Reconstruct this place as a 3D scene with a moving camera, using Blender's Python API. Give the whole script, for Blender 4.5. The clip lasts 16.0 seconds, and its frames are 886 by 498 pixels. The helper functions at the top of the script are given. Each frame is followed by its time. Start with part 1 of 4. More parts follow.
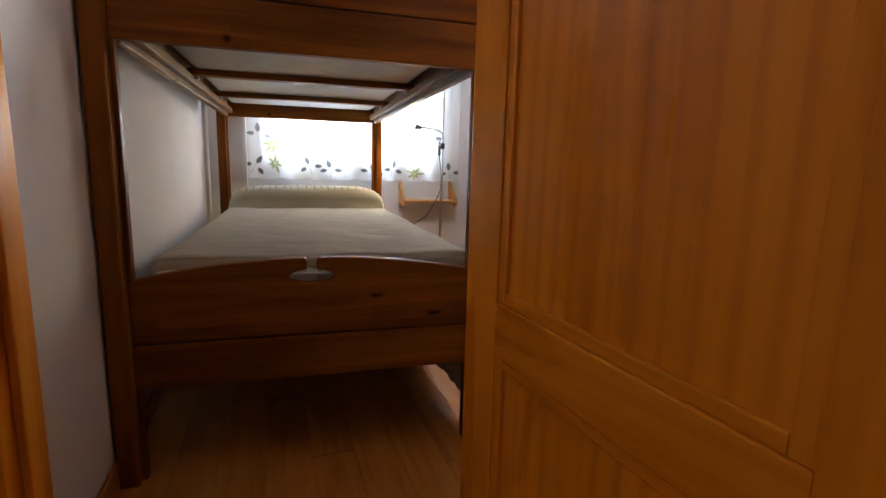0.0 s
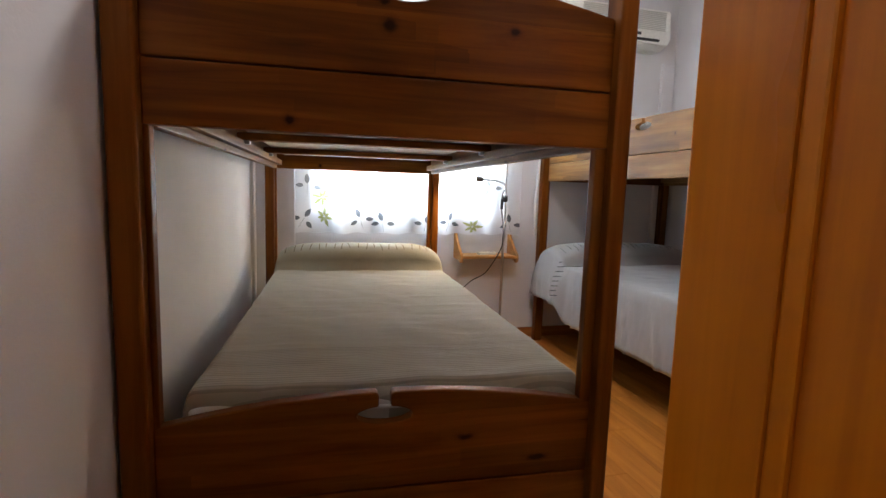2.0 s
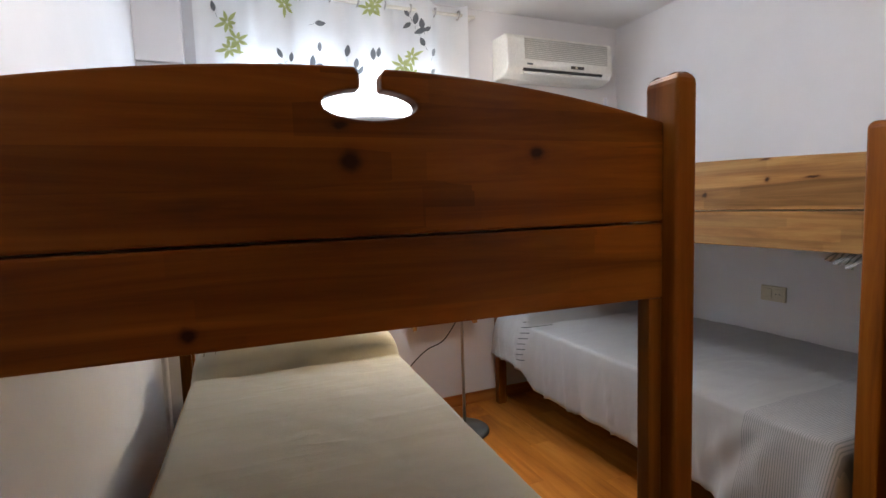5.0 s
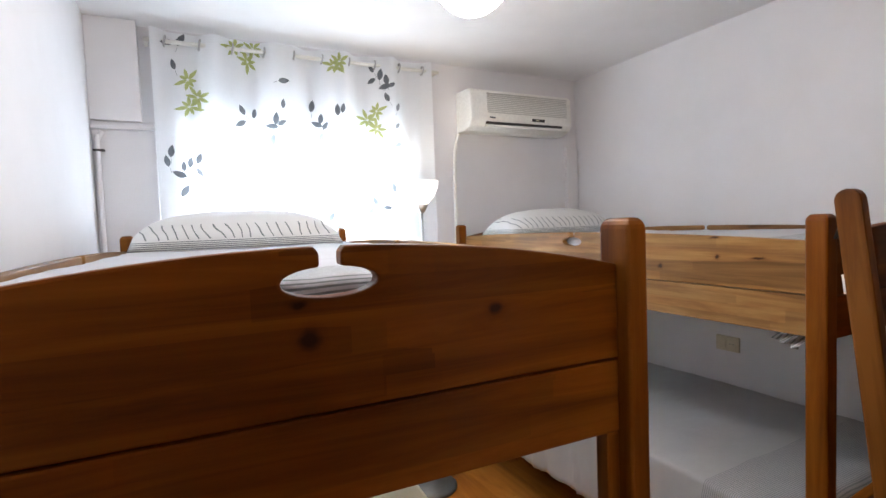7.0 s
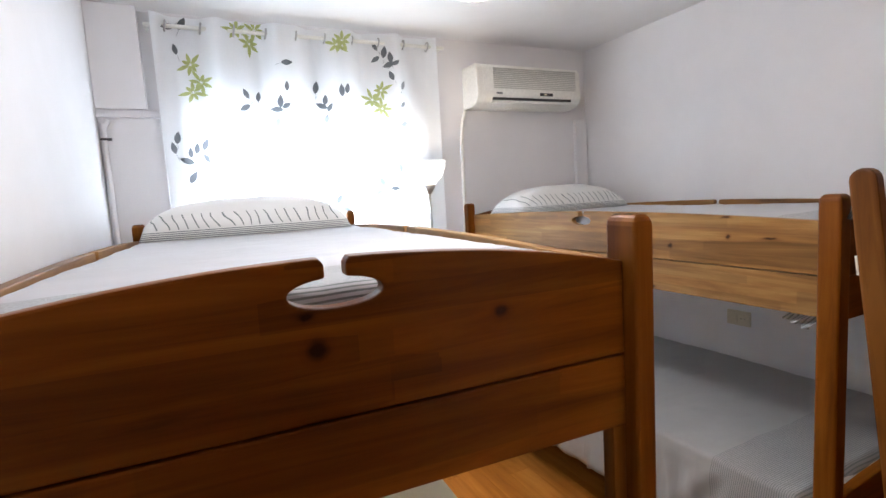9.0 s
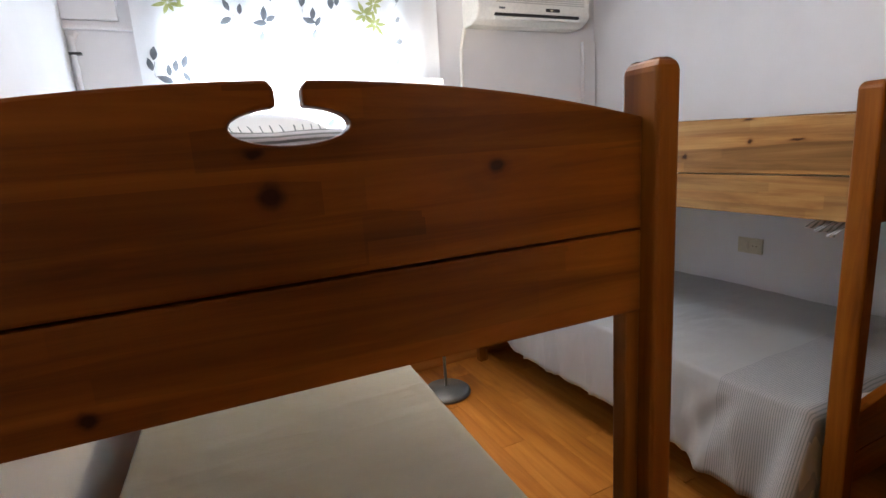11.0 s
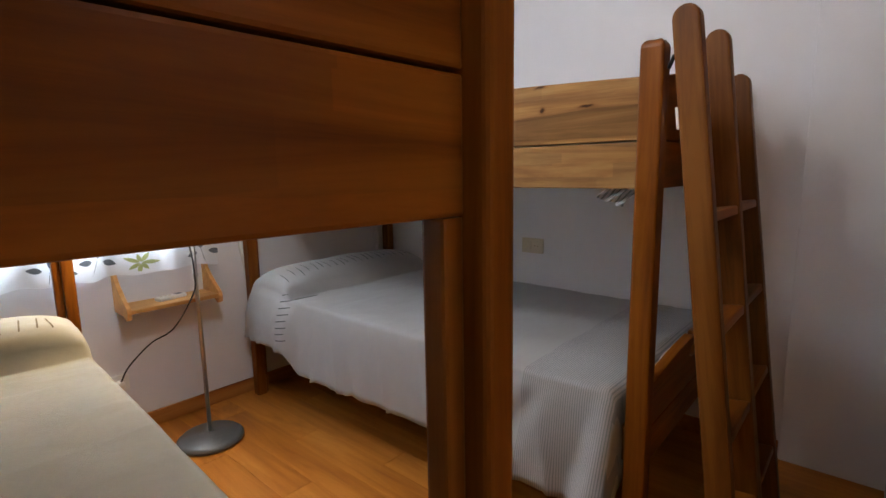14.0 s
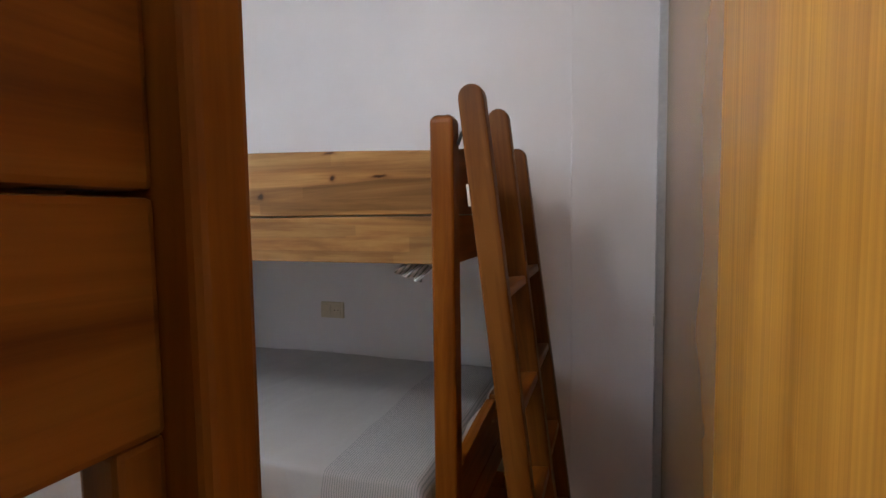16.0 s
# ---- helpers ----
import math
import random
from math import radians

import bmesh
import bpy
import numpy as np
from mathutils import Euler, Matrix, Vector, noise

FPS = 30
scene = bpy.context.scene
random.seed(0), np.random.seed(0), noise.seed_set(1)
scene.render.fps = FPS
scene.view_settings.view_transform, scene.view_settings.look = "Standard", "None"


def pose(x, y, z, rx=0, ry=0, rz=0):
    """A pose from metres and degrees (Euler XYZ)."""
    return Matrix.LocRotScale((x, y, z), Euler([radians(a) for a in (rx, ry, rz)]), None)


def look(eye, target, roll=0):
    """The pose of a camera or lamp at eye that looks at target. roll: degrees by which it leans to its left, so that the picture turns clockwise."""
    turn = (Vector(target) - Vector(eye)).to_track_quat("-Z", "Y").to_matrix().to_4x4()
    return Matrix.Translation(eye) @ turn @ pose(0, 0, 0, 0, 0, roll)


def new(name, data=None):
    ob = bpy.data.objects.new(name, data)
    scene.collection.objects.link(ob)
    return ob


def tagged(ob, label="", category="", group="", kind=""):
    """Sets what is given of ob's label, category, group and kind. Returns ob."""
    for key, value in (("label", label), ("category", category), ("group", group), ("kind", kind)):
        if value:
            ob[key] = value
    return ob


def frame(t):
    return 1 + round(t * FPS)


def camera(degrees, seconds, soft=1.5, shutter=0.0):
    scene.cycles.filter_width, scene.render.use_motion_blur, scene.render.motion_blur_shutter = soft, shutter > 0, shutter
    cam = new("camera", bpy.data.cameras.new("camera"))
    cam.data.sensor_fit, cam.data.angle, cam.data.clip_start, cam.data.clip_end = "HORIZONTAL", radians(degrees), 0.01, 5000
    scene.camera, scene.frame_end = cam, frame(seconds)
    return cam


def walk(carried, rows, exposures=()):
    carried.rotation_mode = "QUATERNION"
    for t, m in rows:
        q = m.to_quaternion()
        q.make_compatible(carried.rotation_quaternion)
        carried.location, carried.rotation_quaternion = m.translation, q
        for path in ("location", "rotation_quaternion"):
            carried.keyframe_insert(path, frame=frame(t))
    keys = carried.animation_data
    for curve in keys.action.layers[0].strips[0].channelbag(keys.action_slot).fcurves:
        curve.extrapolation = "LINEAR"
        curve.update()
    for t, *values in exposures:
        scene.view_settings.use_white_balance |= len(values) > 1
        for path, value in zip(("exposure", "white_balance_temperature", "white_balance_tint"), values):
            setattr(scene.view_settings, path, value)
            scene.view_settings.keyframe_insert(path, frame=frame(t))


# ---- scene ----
cam = camera(83.8, 16.0)
PATH = [
    (0, (0.355, -1.4, 0.856), (0.998, 0.465, 0.528), 1.5),
    (0.5, (0.33, -1.322, 0.909), (0.91, 0.566, 0.593), 2.4),
    (1, (0.333, -1.198, 0.965), (0.858, 0.712, 0.682), 1.6),
    (1.5, (0.341, -1.114, 0.993), (0.831, 0.811, 0.759), 2.0),
    (2, (0.299, -1.022, 1.027), (0.811, 0.898, 0.796), 1.8),
    (2.5, (0.272, -0.954, 1.063), (0.815, 0.955, 0.819), 1.3),
    (3, (0.273, -0.88, 1.098), (0.852, 1.018, 0.846), 0.3),
    (3.5, (0.294, -0.81, 1.148), (0.9, 1.077, 0.88), -0.6),
    (4, (0.3, -0.736, 1.193), (0.946, 1.139, 0.937), -1.6),
    (4.5, (0.304, -0.665, 1.23), (1.011, 1.194, 1.025), -2.3),
    (5, (0.31, -0.616, 1.289), (1.087, 1.219, 1.113), -1.9),
    (7.5, (0.33, -0.62, 1.513), (1.235, 1.161, 1.416), -2.3),
    (8, (0.333, -0.623, 1.534), (1.225, 1.163, 1.419), -2.5),
    (10.5, (0.365, -0.581, 1.437), (1.185, 1.204, 1.063), -4.3),
    (11, (0.39, -0.541, 1.383), (1.21, 1.237, 0.979), -4.0),
    (11.5, (0.404, -0.5, 1.328), (1.25, 1.261, 0.902), -3.6),
    (12, (0.398, -0.474, 1.255), (1.284, 1.27, 0.837), -2.6),
    (12.5, (0.389, -0.477, 1.195), (1.3, 1.252, 0.772), -1.8),
    (13, (0.477, -0.418, 1.162), (1.497, 1.256, 0.768), -1.7),
    (13.5, (0.549, -0.37, 1.172), (1.771, 1.172, 0.815), -1.7),
    (14, (0.594, -0.308, 1.17), (2.081, 0.994, 0.863), -1.0),
    (14.5, (0.631, -0.271, 1.175), (2.315, 0.775, 0.911), -0.8),
    (15, (0.673, -0.255, 1.198), (2.47, 0.591, 0.967), -1.2),
    (15.5, (0.713, -0.247, 1.225), (2.573, 0.467, 1.044), -0.9),
    (16, (0.744, -0.251, 1.24), (2.635, 0.385, 1.101), -0.8),
]
walk(cam, [(t, look(eye, target, roll)) for t, eye, target, roll in PATH],
     [(0.0, 0.12), (2.5, 0.05), (5.0, 0.0), (7.5, 0.05), (12.5, 0.1), (14.0, 0.0), (16.0, -0.12)])
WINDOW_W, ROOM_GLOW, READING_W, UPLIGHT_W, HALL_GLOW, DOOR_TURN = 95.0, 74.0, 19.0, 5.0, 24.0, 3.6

# ---- world and light ----
import mathutils.bvhtree

world = bpy.data.worlds.new("world")
scene.world = world
world.use_nodes = True
wn = world.node_tree.nodes
sky = wn.new("ShaderNodeTexSky")
sky.sky_type, sky.sun_disc, sky.sun_elevation, sky.sun_rotation = "NISHITA", False, radians(40), radians(60)
wn["Background"].inputs[1].default_value = 0.12
world.node_tree.links.new(sky.outputs[0], wn["Background"].inputs[0])


def lamp(name, kind, m, energy, color, **kw):
    data = bpy.data.lights.new(name, kind)
    data.energy, data.color = energy, color
    if "size" in kw:
        data.shape, data.size, data.size_y = "RECTANGLE", kw["size"], kw["size_y"]
    if "radius" in kw:
        data.shadow_soft_size = kw["radius"]
    ob = new(name, data)
    ob.matrix_world = m
    return ob


W, R, LW, CEIL = 2.20, 2.88, -0.06, 2.485     # window wall, socket wall, left wall, ceiling
GLOBE = (0.955, 0.42, 2.072)                    # middle of the pendant globe
YD, YW = -0.438, -0.565                        # wardrobe front; wall with the doorway

lamp("window_light", "AREA", look((0.90, W + 0.20, 1.40), (0.90, 0, 1.40)), WINDOW_W, (0.76, 0.88, 1.0), size=1.15, size_y=1.05)

reading = lamp("reading_light", "SPOT", look((1.222, 1.800, 1.100), (0.75, 1.45, 0.62)), READING_W, (1.0, 0.74, 0.42), radius=0.014)
reading.data.spot_size, reading.data.spot_blend = radians(150), 0.6

lamp("uplighter_bulb", "POINT", look((1.450, 1.845, 1.668), (1.450, 1.845, 2.4)), UPLIGHT_W, (1.0, 0.88, 0.72), radius=0.02)


# ---- materials ----
def material(name, build):
    mat = bpy.data.materials.new(name)
    mat.use_nodes = True
    nt = mat.node_tree
    build(nt, nt.nodes, nt.links, nt.nodes["Principled BSDF"])
    return mat


def ramp(nodes, stops):
    r = nodes.new("ShaderNodeValToRGB")
    el = r.color_ramp.elements
    while len(el) < len(stops):
        el.new(0.5)
    for e, (p, c) in zip(el, stops):
        e.position, e.color = p, (*c, 1)
    return r


def noise_node(nt, scale, detail=4, rough=0.55, vec=None, distortion=0.0):
    n = nt.nodes.new("ShaderNodeTexNoise")
    n.inputs["Scale"].default_value, n.inputs["Detail"].default_value = scale, detail
    n.inputs["Roughness"].default_value, n.inputs["Distortion"].default_value = rough, distortion
    if vec is not None:
        nt.links.new(vec, n.inputs["Vector"])
    return n


def mapped(nt, scale, offset_by_object=True):
    co = nt.nodes.new("ShaderNodeTexCoord")
    mp = nt.nodes.new("ShaderNodeMapping")
    mp.inputs["Scale"].default_value = scale
    nt.links.new(co.outputs["Object"], mp.inputs["Vector"])
    if offset_by_object:
        info = nt.nodes.new("ShaderNodeObjectInfo")
        mul = nt.nodes.new("ShaderNodeMath")
        mul.operation = "MULTIPLY"
        mul.inputs[1].default_value = 37.0
        nt.links.new(info.outputs["Random"], mul.inputs[0])
        nt.links.new(mul.outputs[0], mp.inputs["Location"])
    return mp.outputs["Vector"]


def bump(nt, height, strength, distance, bsdf):
    b = nt.nodes.new("ShaderNodeBump")
    b.inputs["Strength"].default_value, b.inputs["Distance"].default_value = strength, distance
    nt.links.new(height, b.inputs["Height"])
    nt.links.new(b.outputs[0], bsdf.inputs["Normal"])


def mix(nt, kind, fac, a, b):
    m = nt.nodes.new("ShaderNodeMix")
    m.data_type, m.blend_type = "RGBA", kind
    if isinstance(fac, float):
        m.inputs["Factor"].default_value = fac
    else:
        nt.links.new(fac, m.inputs["Factor"])
    for s, v in ((6, a), (7, b)):
        if isinstance(v, tuple):
            m.inputs[s].default_value = (*v, 1)
        else:
            nt.links.new(v, m.inputs[s])
    return m.outputs[2]


def wood(name, axis, dark, mid, light, rough=0.42, gloss=0.16, grain=1.0, along=1.6, relief=0.18, rings=0.0, knots=True, staves=0.0, at=(), heart=None):
    """Stained solid wood with its grain along one axis, growth bands, knots and glued staves."""
    def build(nt, nodes, links, bsdf):
        long, cross = along * grain, 26.0 * grain
        vec = mapped(nt, [long if a == axis else cross for a in "XYZ"])
        fine = noise_node(nt, 1.0, 6, 0.65, vec, 0.6)
        broad = noise_node(nt, 1.0, 3, 0.5, mapped(nt, [0.9 if a == axis else 5.0 for a in "XYZ"]), 1.2)
        add = nodes.new("ShaderNodeMath")
        add.operation = "MULTIPLY_ADD"
        add.inputs[1].default_value = 0.55
        links.new(fine.outputs["Fac"], add.inputs[0])
        half = nodes.new("ShaderNodeMath")
        half.operation = "MULTIPLY"
        half.inputs[1].default_value = 0.45
        links.new(broad.outputs["Fac"], half.inputs[0])
        links.new(half.outputs[0], add.inputs[2])
        r = ramp(nodes, [(0.36, dark), (0.5, mid), (0.64, light)])
        links.new(add.outputs[0], r.inputs[0])
        col = r.outputs[0]
        if rings:
            wv = nodes.new("ShaderNodeTexWave")
            wv.wave_type, wv.rings_direction = "RINGS", "X"
            wv.inputs["Scale"].default_value, wv.inputs["Distortion"].default_value = (3.4, 1.1) if heart else (1.6, 4.0)
            wv.inputs["Detail"].default_value, wv.inputs["Detail Scale"].default_value = 3.0, 0.8
            if heart:
                mp = nodes.new("ShaderNodeMapping")
                mp.inputs["Scale"].default_value = (2.4, 2.4, 0.22)
                mp.inputs["Location"].default_value = (0, -heart[0] * 2.4, -heart[1] * 0.22)
                co = nodes.new("ShaderNodeTexCoord")
                links.new(co.outputs["Object"], mp.inputs["Vector"])
                links.new(mp.outputs[0], wv.inputs["Vector"])
            else:
                links.new(mapped(nt, [0.7 if a == axis else 7.0 for a in "XYZ"]), wv.inputs["Vector"])
            tone = ramp(nodes, [(0.05, (0.78, 0.66, 0.52)), (0.30, (0.97, 0.95, 0.92)), (0.9, (1.05, 1.04, 1.0))])
            links.new(wv.outputs["Fac"], tone.inputs[0])
            col = mix(nt, "MULTIPLY", rings, col, tone.outputs[0])
        if staves:
            vec2 = mapped(nt, [1.9 if a == axis else staves for a in "XYZ"])
            cell = nodes.new("ShaderNodeTexVoronoi")
            cell.distance = "CHEBYCHEV"
            cell.inputs["Scale"].default_value, cell.inputs["Randomness"].default_value = 1.0, 0.55
            links.new(vec2, cell.inputs["Vector"])
            tone = ramp(nodes, [(0.0, (0.62, 0.58, 0.55)), (0.5, (1.0, 1.0, 1.0)), (1.0, (1.30, 1.22, 1.1))])
            sep = nodes.new("ShaderNodeSeparateColor")
            links.new(cell.outputs["Color"], sep.inputs[0])
            links.new(sep.outputs[0], tone.inputs[0])
            col = mix(nt, "MULTIPLY", 0.75 if axis == "Y" else 0.62, col, tone.outputs[0])
        if knots:
            v = nodes.new("ShaderNodeTexVoronoi")
            v.inputs["Scale"].default_value = 1.0
            links.new(mapped(nt, [2.6 if a == axis else 5.0 for a in "XYZ"]), v.inputs["Vector"])
            k = ramp(nodes, [(0.03, (0.12, 0.1, 0.1)), (0.085, (0.75, 0.7, 0.68)), (0.16, (1, 1, 1))])
            links.new(v.outputs["Distance"], k.inputs[0])
            col = mix(nt, "MULTIPLY", 0.9, col, k.outputs[0])
        if at:
            co = nodes.new("ShaderNodeTexCoord")
            wob = noise_node(nt, 40.0, 2, 0.5, co.outputs["Object"])
            off = nodes.new("ShaderNodeVectorMath")
            off.operation = "MULTIPLY_ADD"
            off.inputs[1].default_value, off.inputs[2].default_value = (0.012,) * 3, (-0.006,) * 3
            links.new(wob.outputs["Color"], off.inputs[0])
            moved = nodes.new("ShaderNodeVectorMath")
            moved.operation = "ADD"
            links.new(co.outputs["Object"], moved.inputs[0])
            links.new(off.outputs[0], moved.inputs[1])
            for u, z, ru, rz in at:
                mp = nodes.new("ShaderNodeMapping")
                sc = [1 / ru, 0, 1 / rz] if axis == "X" else [0, 1 / ru, 1 / rz]
                mp.inputs["Scale"].default_value = sc
                mp.inputs["Location"].default_value = [-u / ru if s and i < 2 else (-z / rz if i == 2 else 0) for i, s in enumerate(sc)]
                links.new(moved.outputs[0], mp.inputs["Vector"])
                ln = nodes.new("ShaderNodeVectorMath")
                ln.operation = "LENGTH"
                links.new(mp.outputs[0], ln.inputs[0])
                kr = ramp(nodes, [(0.28, (0.16, 0.11, 0.09)), (0.45, (0.5, 0.42, 0.38)), (0.62, (0.85, 0.8, 0.78)), (1.0, (1, 1, 1))])
                links.new(ln.outputs["Value"], kr.inputs[0])
                col = mix(nt, "MULTIPLY", 1.0, col, kr.outputs[0])
        links.new(col, bsdf.inputs["Base Color"])
        bsdf.inputs["Specular IOR Level"].default_value = gloss
        rr = ramp(nodes, [(0.3, (rough - 0.08,) * 3), (0.7, (rough + 0.12,) * 3)])
        links.new(broad.outputs["Fac"], rr.inputs[0])
        links.new(rr.outputs[0], bsdf.inputs["Roughness"])
        if relief:
            bump(nt, fine.outputs["Fac"], relief, 0.002, bsdf)
    return material(name, build)


def paint(name, col, rough=0.75, relief=0.25, blotch=0.08):
    def build(nt, nodes, links, bsdf):
        vec = mapped(nt, (1, 1, 1), False)
        big = noise_node(nt, 1.3, 4, 0.6, vec)
        small = noise_node(nt, 160, 3, 0.6, vec)
        mid = noise_node(nt, 22, 3, 0.6, vec)
        lo = tuple(c * (1 - blotch) for c in col)
        r = ramp(nodes, [(0.35, lo), (0.65, col)])
        links.new(big.outputs["Fac"], r.inputs[0])
        links.new(r.outputs[0], bsdf.inputs["Base Color"])
        bsdf.inputs["Roughness"].default_value = rough
        s = nodes.new("ShaderNodeMath")
        s.operation = "ADD"
        links.new(small.outputs["Fac"], s.inputs[0])
        links.new(mid.outputs["Fac"], s.inputs[1])
        bump(nt, s.outputs[0], relief, 0.0025, bsdf)
    return material(name, build)


def plain(name, col, rough=0.5, metal=0.0, relief=0.05, scale=60, wear=0.12):
    def build(nt, nodes, links, bsdf):
        n = noise_node(nt, scale, 3, 0.6, mapped(nt, (1, 1, 1)))
        r = ramp(nodes, [(0.3, tuple(c * (1 - wear) for c in col)), (0.7, col)])
        links.new(n.outputs["Fac"], r.inputs[0])
        links.new(r.outputs[0], bsdf.inputs["Base Color"])
        bsdf.inputs["Roughness"].default_value, bsdf.inputs["Metallic"].default_value = rough, metal
        bump(nt, n.outputs["Fac"], relief, 0.001, bsdf)
    return material(name, build)


def stripe_cloth(name, base, line, axis, period, lo, hi, width=0.45, dash=None, down=False, crease=1.0):
    """Woven cotton with a fine weave; dark lines across one axis between lo and hi (object metres)."""
    def build(nt, nodes, links, bsdf):
        co = nodes.new("ShaderNodeTexCoord")
        sep = nodes.new("ShaderNodeSeparateXYZ")
        links.new(co.outputs["Object"], sep.inputs[0])
        v = sep.outputs["XYZ".index(axis)]

        def m(op, a, b):
            n = nodes.new("ShaderNodeMath")
            n.operation = op
            for i, x in enumerate((a, b)):
                if isinstance(x, (int, float)):
                    n.inputs[i].default_value = x
                else:
                    links.new(x, n.inputs[i])
            return n.outputs[0]
        run = m("ADD", v, sep.outputs[2]) if down else v
        wave = m("LESS_THAN", m("FRACT", m("DIVIDE", run, period), 0), width)
        band = m("MULTIPLY", m("GREATER_THAN", v, lo), m("LESS_THAN", v, hi))
        fac = m("MULTIPLY", wave, band)
        if dash:
            d0, d1, step = dash
            wob = noise_node(nt, 9.0, 1, 0.5, co.outputs["Object"])
            xs = m("ADD", sep.outputs[0], m("MULTIPLY", wob.outputs["Fac"], 0.06))
            xs = m("ADD", xs, m("MULTIPLY", v, 0.35))
            tick = m("LESS_THAN", m("FRACT", m("DIVIDE", xs, step), 0), 0.14)
            band2 = m("MULTIPLY", m("GREATER_THAN", v, d0), m("LESS_THAN", v, d1))
            fac = m("MAXIMUM", fac, m("MULTIPLY", tick, band2))
        n = noise_node(nt, 3.0, 4, 0.6, mapped(nt, (1, 1, 1)))
        r = ramp(nodes, [(0.35, tuple(c * 0.92 for c in base)), (0.65, base)])
        links.new(n.outputs["Fac"], r.inputs[0])
        links.new(mix(nt, "MIX", fac, r.outputs[0], line), bsdf.inputs["Base Color"])
        bsdf.inputs["Roughness"].default_value = 0.9
        if "Sheen Weight" in bsdf.inputs:
            bsdf.inputs["Sheen Weight"].default_value = 0.15
        weave = noise_node(nt, 1.0, 2, 0.5, mapped(nt, (700, 700, 700)))
        fold = noise_node(nt, 7.0, 3, 0.5, mapped(nt, (1.0, 1.0, 1.0)), 0.8)
        s = m("ADD", m("MULTIPLY", weave.outputs["Fac"], 0.12), fold.outputs["Fac"])
        for turn, stretch, weight in ((68, (1.1, 6.5, 2.0), 0.40), (-62, (0.9, 7.5, 2.0), 0.25)):
            mp = nodes.new("ShaderNodeMapping")
            mp.inputs["Rotation"].default_value, mp.inputs["Scale"].default_value = (0, 0, radians(turn)), stretch
            links.new(co.outputs["Object"], mp.inputs["Vector"])
            cr = noise_node(nt, 1.0, 2, 0.4, mp.outputs[0], 0.5)
            ridge = m("SUBTRACT", 1.0, m("MINIMUM", m("MULTIPLY", m("ABSOLUTE", m("SUBTRACT", cr.outputs["Fac"], 0.5), 0), 9.0), 1.0))
            s = m("ADD", s, m("MULTIPLY", ridge, weight * crease))
        bump(nt, s, 0.35, 0.008, bsdf)
    return material(name, build)


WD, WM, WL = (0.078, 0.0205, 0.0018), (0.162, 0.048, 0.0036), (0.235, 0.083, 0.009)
KNOTS_X = [(0.297, 1.155, 0.020, 0.018), (0.745, 1.357, 0.022, 0.018), (0.487, 1.345, 0.026, 0.026), (0.475, 1.389, 0.020, 0.012), (0.67, 0.485, 0.035, 0.016), (0.843, 0.423, 0.045, 0.014)]
KNOTS_Y = [(0.333, 1.337, 0.016, 0.015), (0.20, 1.336, 0.040, 0.008), (0.556, 1.294, 0.018, 0.016), (0.80, 1.318, 0.012, 0.012), (0.64, 1.132, 0.030, 0.012), (0.34, 1.400, 0.030, 0.008)]
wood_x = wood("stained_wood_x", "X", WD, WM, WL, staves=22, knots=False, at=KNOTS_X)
# same wood as the ends; the sides' stronger light is put into its colour
lit_wood_y = wood("stained_wood_y_lit", "Y", (0.105, 0.046, 0.015), (0.225, 0.114, 0.038), (0.36, 0.21, 0.08), staves=24, knots=False, at=KNOTS_Y)
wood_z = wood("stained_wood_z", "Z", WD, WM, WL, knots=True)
DOOR = ((0.56, 0.178, 0.008), (0.68, 0.235, 0.012), (0.76, 0.28, 0.018))
ladder_z = wood("ladder_wood", "Z", (0.050, 0.015, 0.002), (0.105, 0.034, 0.004), (0.165, 0.062, 0.010), knots=True)
door_z = wood("varnished_pine_z", "Z", *DOOR, rough=0.3, gloss=0.45, along=0.9, knots=False)
door_panel = wood("varnished_pine_panel", "Z", *DOOR, rough=0.3, gloss=0.45, along=0.9, rings=0.55, knots=False, heart=(-0.33, 0.62))
door_y = wood("varnished_pine_y", "Y", *DOOR, rough=0.3, gloss=0.45, grain=1.3, along=0.9, rings=0.4, knots=False)
pine_x = wood("shelf_pine_x", "X", (0.36, 0.16, 0.05), (0.48, 0.24, 0.08), (0.58, 0.32, 0.12), rough=0.45, knots=False)
laminate_near = wood("oak_laminate_light", "Z", (0.30, 0.125, 0.016), (0.44, 0.205, 0.030), (0.58, 0.295, 0.052), rough=0.36, gloss=0.3, grain=5.0, along=0.08, relief=0.0, knots=False)
plank_mat = wood("laminate_floor", "Y", (0.30, 0.100, 0.014), (0.42, 0.155, 0.024), (0.52, 0.215, 0.042), rough=0.45, grain=0.8, knots=False)
skirt_mat = wood("skirting_wood", "X", (0.26, 0.09, 0.02), (0.36, 0.14, 0.03), (0.44, 0.19, 0.05), knots=False)
wall_mat = paint("white_wall_paint", (0.745, 0.732, 0.745))
ceil_mat = paint("white_ceiling_paint", (0.80, 0.79, 0.79), relief=0.12)
sheet_mat = stripe_cloth("white_cotton", (0.80, 0.80, 0.79), (0.2, 0.24, 0.22), "Y", 0.012, 50, 60)
plastic = plain("white_plastic", (0.83, 0.82, 0.77), 0.35)
plastic_dark = plain("dark_plastic", (0.03, 0.03, 0.03), 0.4)
laminate_far = plain("brown_gloss_laminate", (0.36, 0.185, 0.055), 0.22, relief=0.0, scale=3, wear=0.1)
grille_mat = plain("grille_plastic", (0.58, 0.57, 0.53), 0.5)
grey_metal = plain("grey_painted_metal", (0.13, 0.14, 0.15), 0.35, 0.3)
steel = plain("brushed_steel", (0.55, 0.55, 0.55), 0.3, 1.0)
